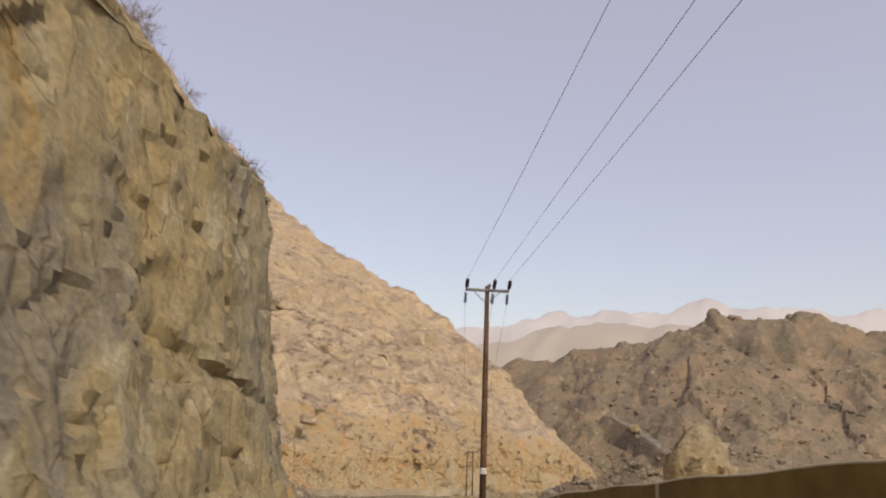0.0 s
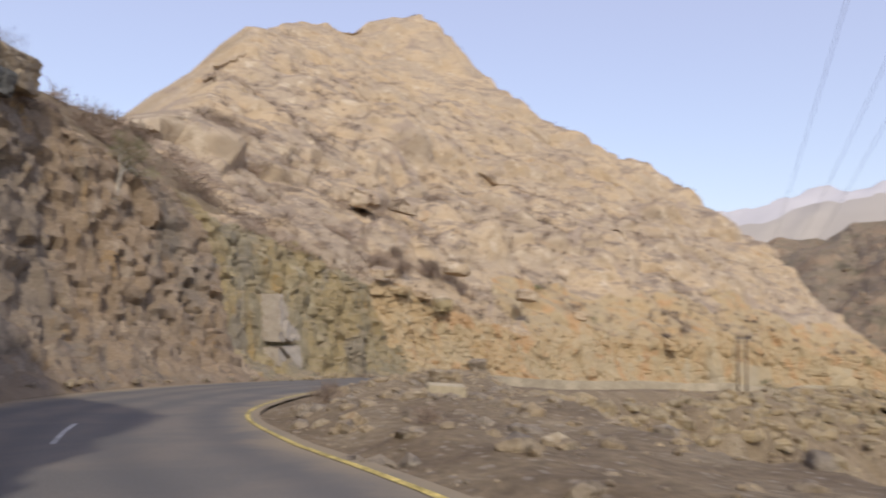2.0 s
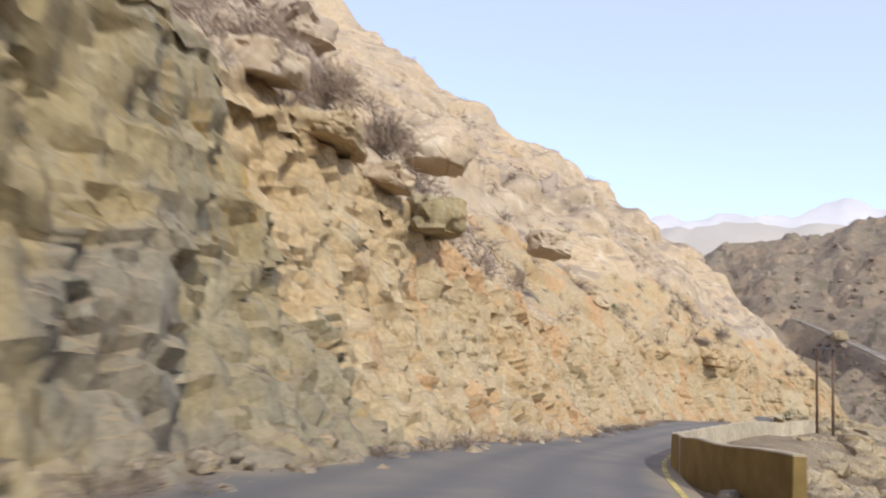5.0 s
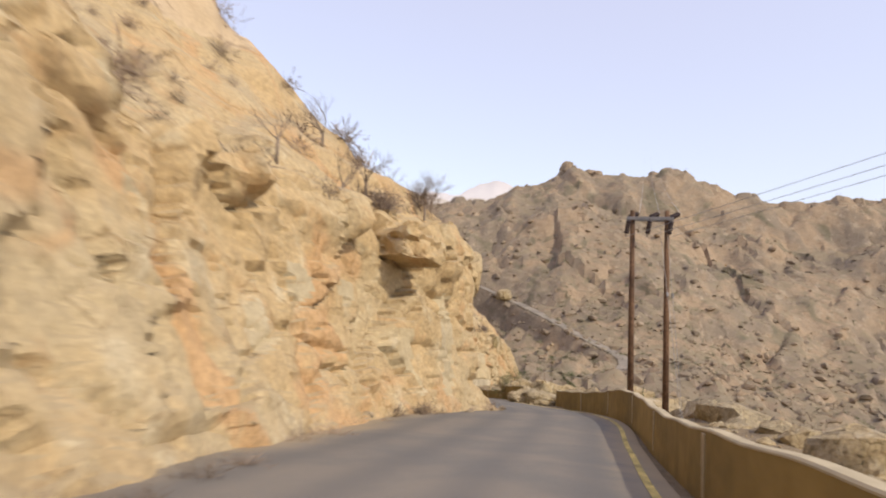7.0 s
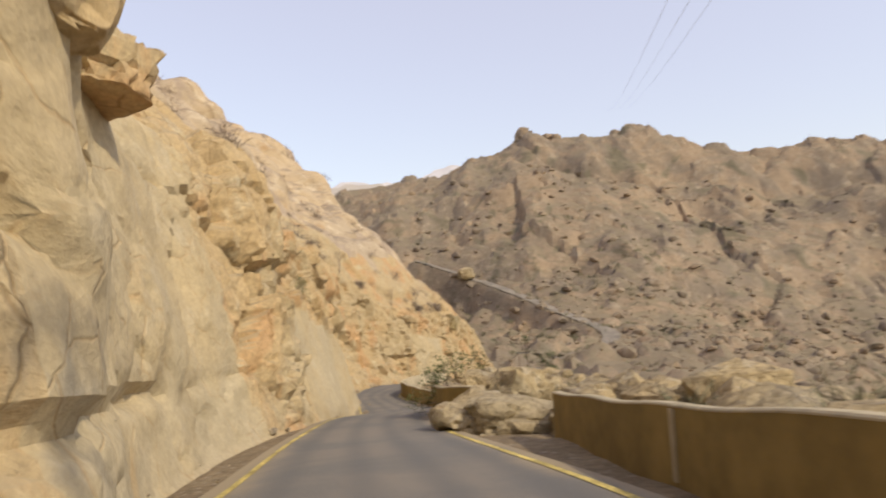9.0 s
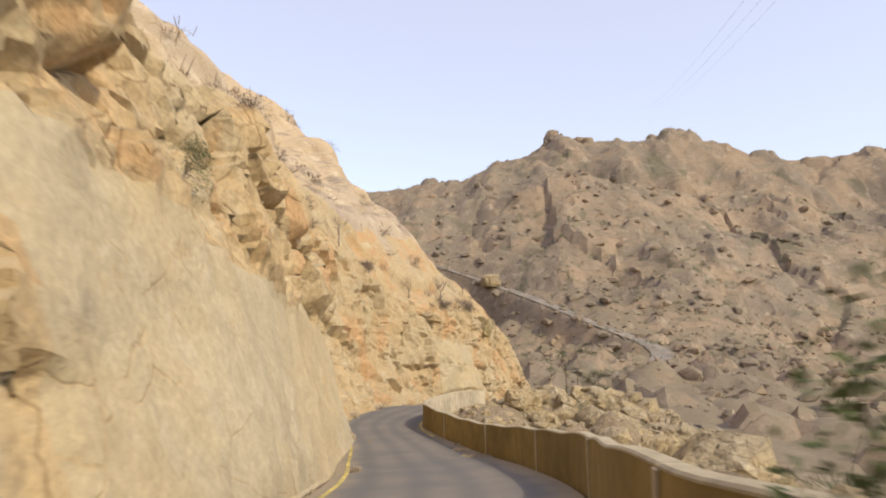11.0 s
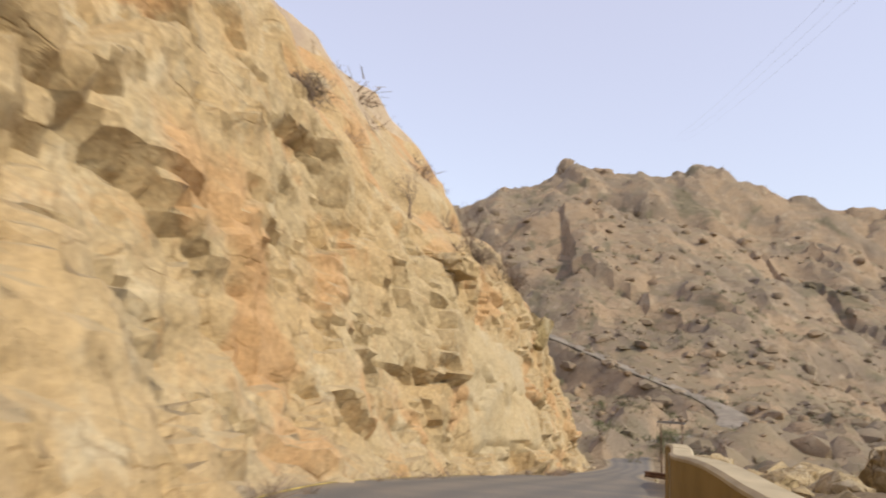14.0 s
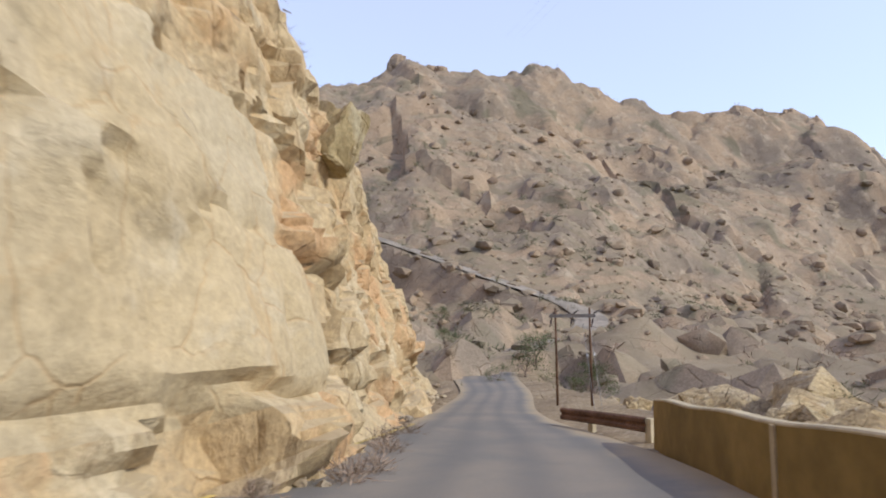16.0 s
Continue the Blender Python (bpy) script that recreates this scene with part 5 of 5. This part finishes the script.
c = hill_places(170, -20, 60, 0.0, 14)
brush("cliff_top_brush", c, 0.3 + 0.5 * rng.random(len(c)), M_TWIG, "dry brush along the top of the grey cliff", 150, 0.8, 0.013)
c = hill_places(130, 140, 250, 0.0, 7, 6)
brush("rim_brush", c, 0.3 + 0.55 * rng.random(len(c)), M_TWIG, "dry brush along the rim of the cliff", 150, 0.8, 0.013)
sel = rng.choice(len(MP), 13000, replace=False)
sel = sel[(MA[sel] > -60) & (MA[sel] < 160) & (ML[sel] > -110) & (ML[sel] < 230) & (fbm(MP[sel] / 20, 2, 15) > -0.15)]
brush("mountain_brush", MP[sel], 0.5 + 0.9 * rng.random(len(sel)), M_DRYLEAF, "dry brush dotting the opposite mountainside", 20)
sel = rng.choice(len(MP), 9000, replace=False)
sel = sel[(MA[sel] > -70) & (MA[sel] < 75) & (ML[sel] > -90) & (ML[sel] < 200) & (fbm(MP[sel] / 14, 2, 25) > 0.0)]
brush("mountain_shrubs", MP[sel], 0.5 + 1.0 * rng.random(len(sel)) ** 1.5, M_SAGE, "grey-green shrubs over the lower mountainside", 50, 0.9, 0.035)
c = spread(380, 150, 262, 6, 60)
brush("valley_shrubs", c, 0.4 + 0.8 * rng.random(len(c)) ** 1.5, M_SAGE, "grey-green shrubs on the slope below the road", 170, 0.9, 0.014)
c = spread(420, 90, 262, 7, 45)
brush("valley_brush", c, 0.3 + 0.7 * rng.random(len(c)), M_DRYLEAF, "dry brush on the slope below the road", 110, 0.8, 0.015)
q = []
for y in np.concatenate([rng.uniform(112, 150, 46), rng.uniform(205, 236, 26), rng.uniform(78, 110, 22)]):
    j = int(np.argmin(np.abs(HP[70, :, 1] - y)))
    b = HP[5, j]
    q.append((b[0] + 0.2 + 0.7 * rng.random(), b[1], road_z(y) + 0.12))
brush("foot_brush", np.array(q), 0.22 + 0.35 * rng.random(len(q)), M_DRYLEAF, "dry weeds at the foot of the cliff", 160, 0.8, 0.013)


def branch(bm, p, d, length, radius, depth, tips, spreading=0.6):
    """Limbs that fork and thin out."""
    pts, rad = [p], [radius]
    q, w = p.copy(), d.copy()
    for k in range(3):
        w = (w + Vector(rng.normal(size=3) * 0.16) + Vector((0, 0, 0.06))).normalized()
        q = q + w * length / 3
        pts.append(q.copy())
        rad.append(radius * (1 - 0.16 * (k + 1)))
    tube(bm, pts, rad, 6 if depth > 2 else 3, False)
    tips.append((pts[-1], w))
    if depth == 0:
        return
    for k in range(3 if depth > 1 else 4):
        s = Vector(rng.normal(size=3))
        nd = (w + s.normalized() * spreading).normalized()
        branch(bm, pts[-1] if k < 2 else pts[2], nd, length * (0.62 + 0.2 * rng.random()), radius * 0.5, depth - 1, tips, spreading)


def tree(at, height, label, leaves=None, trunk_mat=None, lean=(0, 0, 1), depth=4, spreading=0.75, name="bare_tree", stem=0.34):
    thing = new(name)
    thing.location = at
    tagged(thing, label, "tree", group="scrub trees")
    bm = bmesh.new()
    tips = []
    d = Vector(lean).normalized()
    tube(bm, [d * -0.3, d * height * stem * 0.5, d * height * stem], [height * 0.028, height * 0.022, height * 0.018], 8)
    part("trunk", bm, trunk_mat or M_TWIG, thing, "", True)
    bm = bmesh.new()
    for k in range(4):
        s = Vector(rng.normal(size=3))
        branch(bm, d * height * stem * (0.85 + 0.05 * k), (d + s.normalized() * spreading).normalized(), height * 0.27, height * 0.012, depth - 1, tips, spreading)
    part("crown", bm, trunk_mat or M_TWIG, thing, "fine bare branches" if leaves is None else "")
    if leaves is not None:
        c = np.array([t[0][:] for t in tips])
        c = np.repeat(c, 9, 0) + rng.normal(size=(len(c) * 9, 3)) * height * 0.045
        n = len(c)
        u = rng.normal(size=(n, 3))
        u /= np.linalg.norm(u, axis=1)[:, None]
        v = np.cross(u, rng.normal(size=(n, 3)))
        v /= np.linalg.norm(v, axis=1)[:, None]
        s = (height * 0.013 * (0.6 + 0.8 * rng.random(n)))[:, None]
        vv = np.concatenate([c - u * s, c - v * s * 0.6, c + u * s, c + v * s * 0.6])
        k = np.arange(n)
        ob = mesh_object("foliage", vv, np.stack([k, k + n, k + 2 * n, k + 3 * n], 1), leaves, False, thing)
        tagged(ob, "sparse dull green leaves")
    return thing


for y, up_, hgt in ((50, 0.6, 3.6), (45, 1.2, 3.0), (55.2, 0.9, 3.4)):
    tree(hill_at(y, up_), hgt, "leafless grey tree on the rim of the cliff")
tree(hill_at(60.3, -2.3), 3.9, "slender pale-barked tree with sparse leaves on the slope", M_OLIVE, M_BARK, (-0.1, 0.25, 1), 4, 0.7, "slender_tree", 0.5)
for y, up_, hgt in ((141, 1.0, 2.0), (143.5, 0.6, 2.2), (145.5, 1.2, 2.4), (148, 0.8, 2.2), (150, 1.2, 2.4), (154.5, 2.6, 2.2), (157, 3.5, 2.6), (147, 3.5, 2.6)):
    tree(hill_at(y, up_), hgt, "leafless brown shrub tree above the tan cliff")
for y, up_, hgt in ((205, 1.0, 2.2), (212, 1.2, 2.6), (218.5, 1.0, 2.8), (226, 1.5, 2.4), (231, 2.0, 2.8), (238, 3.0, 2.4)):
    tree(hill_at(y, up_), hgt, "leafless brown shrub tree on the cliff top")
tree((5.0, 167.4, ground_at(5.0, 167.4)), 2.7, "small spreading thorn tree with dull green leaves", M_LEAF, M_TWIG, (0, 0, 1), 4, 1.0, "thorn_tree", 0.28)
for x, y, hgt in ((60, 259, 3.6), (64, 262, 3.6), (57.5, 266, 2.4), (70, 284, 3.0), (56, 257.5, 2.0)):
    z = float(MP[np.argmin((MP[:, 0] - x) ** 2 + (MP[:, 1] - y) ** 2), 2])
    tree((x, y, max(z, ground_at(x, y)) - 0.1), hgt, "dark green thorn bush in the gully", M_LEAF, M_TWIG, (0, 0, 1), 4, 1.1, "thorn_bush", 0.15)
for y, up_, hgt in ((127, 6.0, 2.2), (181, -2.5, 1.3), (135, 2.5, 1.4)):
    tree(hill_at(y, up_), hgt, "small green bush rooted in the rock", M_LEAF, M_TWIG, (0.3, 0, 1), 4, 1.1, "green_bush", 0.15)

def dry_bush(at, radius, label, mat=None, twigs=420):
    """A leafless bush: a few stout stems and a haze of fine twigs."""
    thing = new("dry_bush")
    thing.location = at
    tagged(thing, label, "bush", group="dry bushes")
    bm = bmesh.new()
    for k in range(9):
        a, e = 0.7 * k + rng.random(), 0.5 + 0.8 * rng.random()
        w = Vector((math.cos(a) * math.cos(e), math.sin(a) * math.cos(e), math.sin(e)))
        tube(bm, [w * -0.15 * radius, w * 0.4 * radius, w * 0.8 * radius + Vector((0, 0, 0.08 * radius))], [0.022 * radius, 0.015 * radius, 0.006 * radius], 5)
    part("stem", bm, M_TWIG, thing)
    m = twigs
    a, e = rng.random(m) * 6.283, np.arcsin(rng.random(m) ** 0.7)
    w = np.stack([np.cos(a) * np.cos(e), np.sin(a) * np.cos(e), np.sin(e) * 0.85], 1)
    root = w * (0.25 + 0.45 * rng.random(m))[:, None] * radius + rng.normal(size=(m, 3)) * 0.16 * radius
    lump = (0.75 + 0.35 * np.sin(a * 3 + radius) * np.cos(e * 4))[:, None]
    tip = w * lump * (0.75 + 0.35 * rng.random(m))[:, None] * radius + rng.normal(size=(m, 3)) * 0.2 * radius
    side = np.cross(tip - root, rng.normal(size=(m, 3)))
    side /= np.linalg.norm(side, axis=1)[:, None] + 1e-9
    side *= 0.008 * radius
    v = np.concatenate([root + side, root - side, tip])
    k = np.arange(m)
    mesh_object("crown", v, np.stack([k, k + m, k + 2 * m], 1), mat or M_DRYLEAF, False, thing)
    return thing


for p, r_ in (((-36.2, 92.7, 0.6), 2.0), ((-35.0, 96.0, 0.4), 1.8), ((-34.4, 101.7, 0.2), 2.1), ((-35.2, 104.5, 1.0), 1.6), ((-37.5, 99.0, 2.2), 1.7)):
    dry_bush(p, r_, "large leafless grey-brown bush on the slope", None, 900)
for x, y, r_ in ((-11.0, 142.4, 0.75), (-9.6, 144.6, 0.9), (-13.2, 139.6, 0.6), (-15.6, 136.4, 0.55)):
    dry_bush((x, y, float(road_z(y)) + 0.05), r_, "dusty grey bush at the foot of the tan cliff")
for x, y, r_ in ((-15.4, 49.8, 0.85), (-17.6, 53.6, 0.6), (-9.4, 44.0, 0.5)):
    dry_bush((x, y, ground_at(x, y)), r_, "dry brown bush among the rubble of the verge")
for y, up_, r_ in ((206, 0.5, 1.0), (209, 0.8, 1.1), (215, 0.6, 1.0), (221, 0.8, 1.2), (229, 1.0, 1.2), (234, 1.2, 1.3), (146, 0.8, 1.2), (149, 1.5, 1.3)):
    dry_bush(hill_at(y, up_), r_, "leafless purple-grey bush on the rim of the cliff", M_TWIG, 600)
for x, y, hgt in ((55.8, 248.6, 3.2), (58.6, 251.4, 3.0), (60.8, 249.4, 2.6)):
    tree((x, y, ground_at(x, y) - 0.1), hgt, "dense dark green thorn bush beside the lower road", M_LEAF, M_TWIG, (0, 0, 1), 4, 1.1, "thorn_bush", 0.15)

# ---------------------------------------------------------------- small things beside the road
bm = bmesh.new()
box(bm, (0, 0, 0.3), (1.3, 0.7, 0.62), Euler((0.05, 0.06, 0)).to_matrix(), 0.04)
me = bpy.data.meshes.new("concrete_block")
bm.to_mesh(me)
bm.free()
me.materials.append(M_CAP)
block = new("concrete_block", me)
block.matrix_world = pose(-12.2, 52, ground_at(-12.2, 52) - 0.02, 0, 0, 30)
tagged(block, "pale grey concrete block dumped on the gravel", "block")

bm = bmesh.new()
bmesh.ops.create_icosphere(bm, subdivisions=3, radius=1.0)
for v in bm.verts:
    k = 1 + 0.35 * noise.noise(v.co * 2.3)
    v.co = Vector((v.co.x * 0.2 * k, v.co.y * 0.15 * k, max(v.co.z, -0.3) * 0.12 * k))
me = bpy.data.meshes.new("plastic_bag")
bm.to_mesh(me)
bm.free()
me.materials.append(M_BLUE)
bag = new("plastic_bag", me)
bag.location = (-4.9, 37.8, ground_at(-4.9, 37.8) + 0.03)
tagged(bag, "crumpled blue plastic bag on the gravel", "litter")


def guardrail(points, label):
    c = spline(points, 0.5)
    thing = new("guardrail")
    thing.location = c[0]
    tagged(thing, label, "guardrail")
    prof = [(0, 0.16), (0.05, 0.20), (0.05, 0.27), (0.0, 0.31), (0.0, 0.35), (0.05, 0.39), (0.05, 0.46), (0, 0.50), (-0.01, 0.50), (-0.01, 0.16)]
    t = np.gradient(c[:, :2], axis=0)
    t /= np.linalg.norm(t, axis=1)[:, None]
    r = np.stack([-t[:, 1], t[:, 0]], 1)
    bm = bmesh.new()
    rings = [[bm.verts.new((*(c[k, :2] + r[k] * a - c[0, :2]), c[k, 2] + z - c[0, 2])) for a, z in prof] for k in range(len(c))]
    for a, b in zip(rings[:-1], rings[1:]):
        for s in range(len(prof)):
            bm.faces.new((a[s], a[(s + 1) % len(prof)], b[(s + 1) % len(prof)], b[s]))
    part("rail", bm, M_RUST, thing, "dull brown steel rail")
    for k in range(0, len(c), 6):
        bm = bmesh.new()
        box(bm, (*(c[k, :2] - r[k] * 0.1 - c[0, :2]), c[k, 2] - c[0, 2] + 0.1), (0.16, 0.16, 0.75), None, 0.01)
        part("post", bm, M_CAP, thing)
    return thing


guardrail([beside(233, 3.6), beside(234.6, 2.8), beside(236.2, 1.9)], "low rusty guardrail beyond the parapet's end")
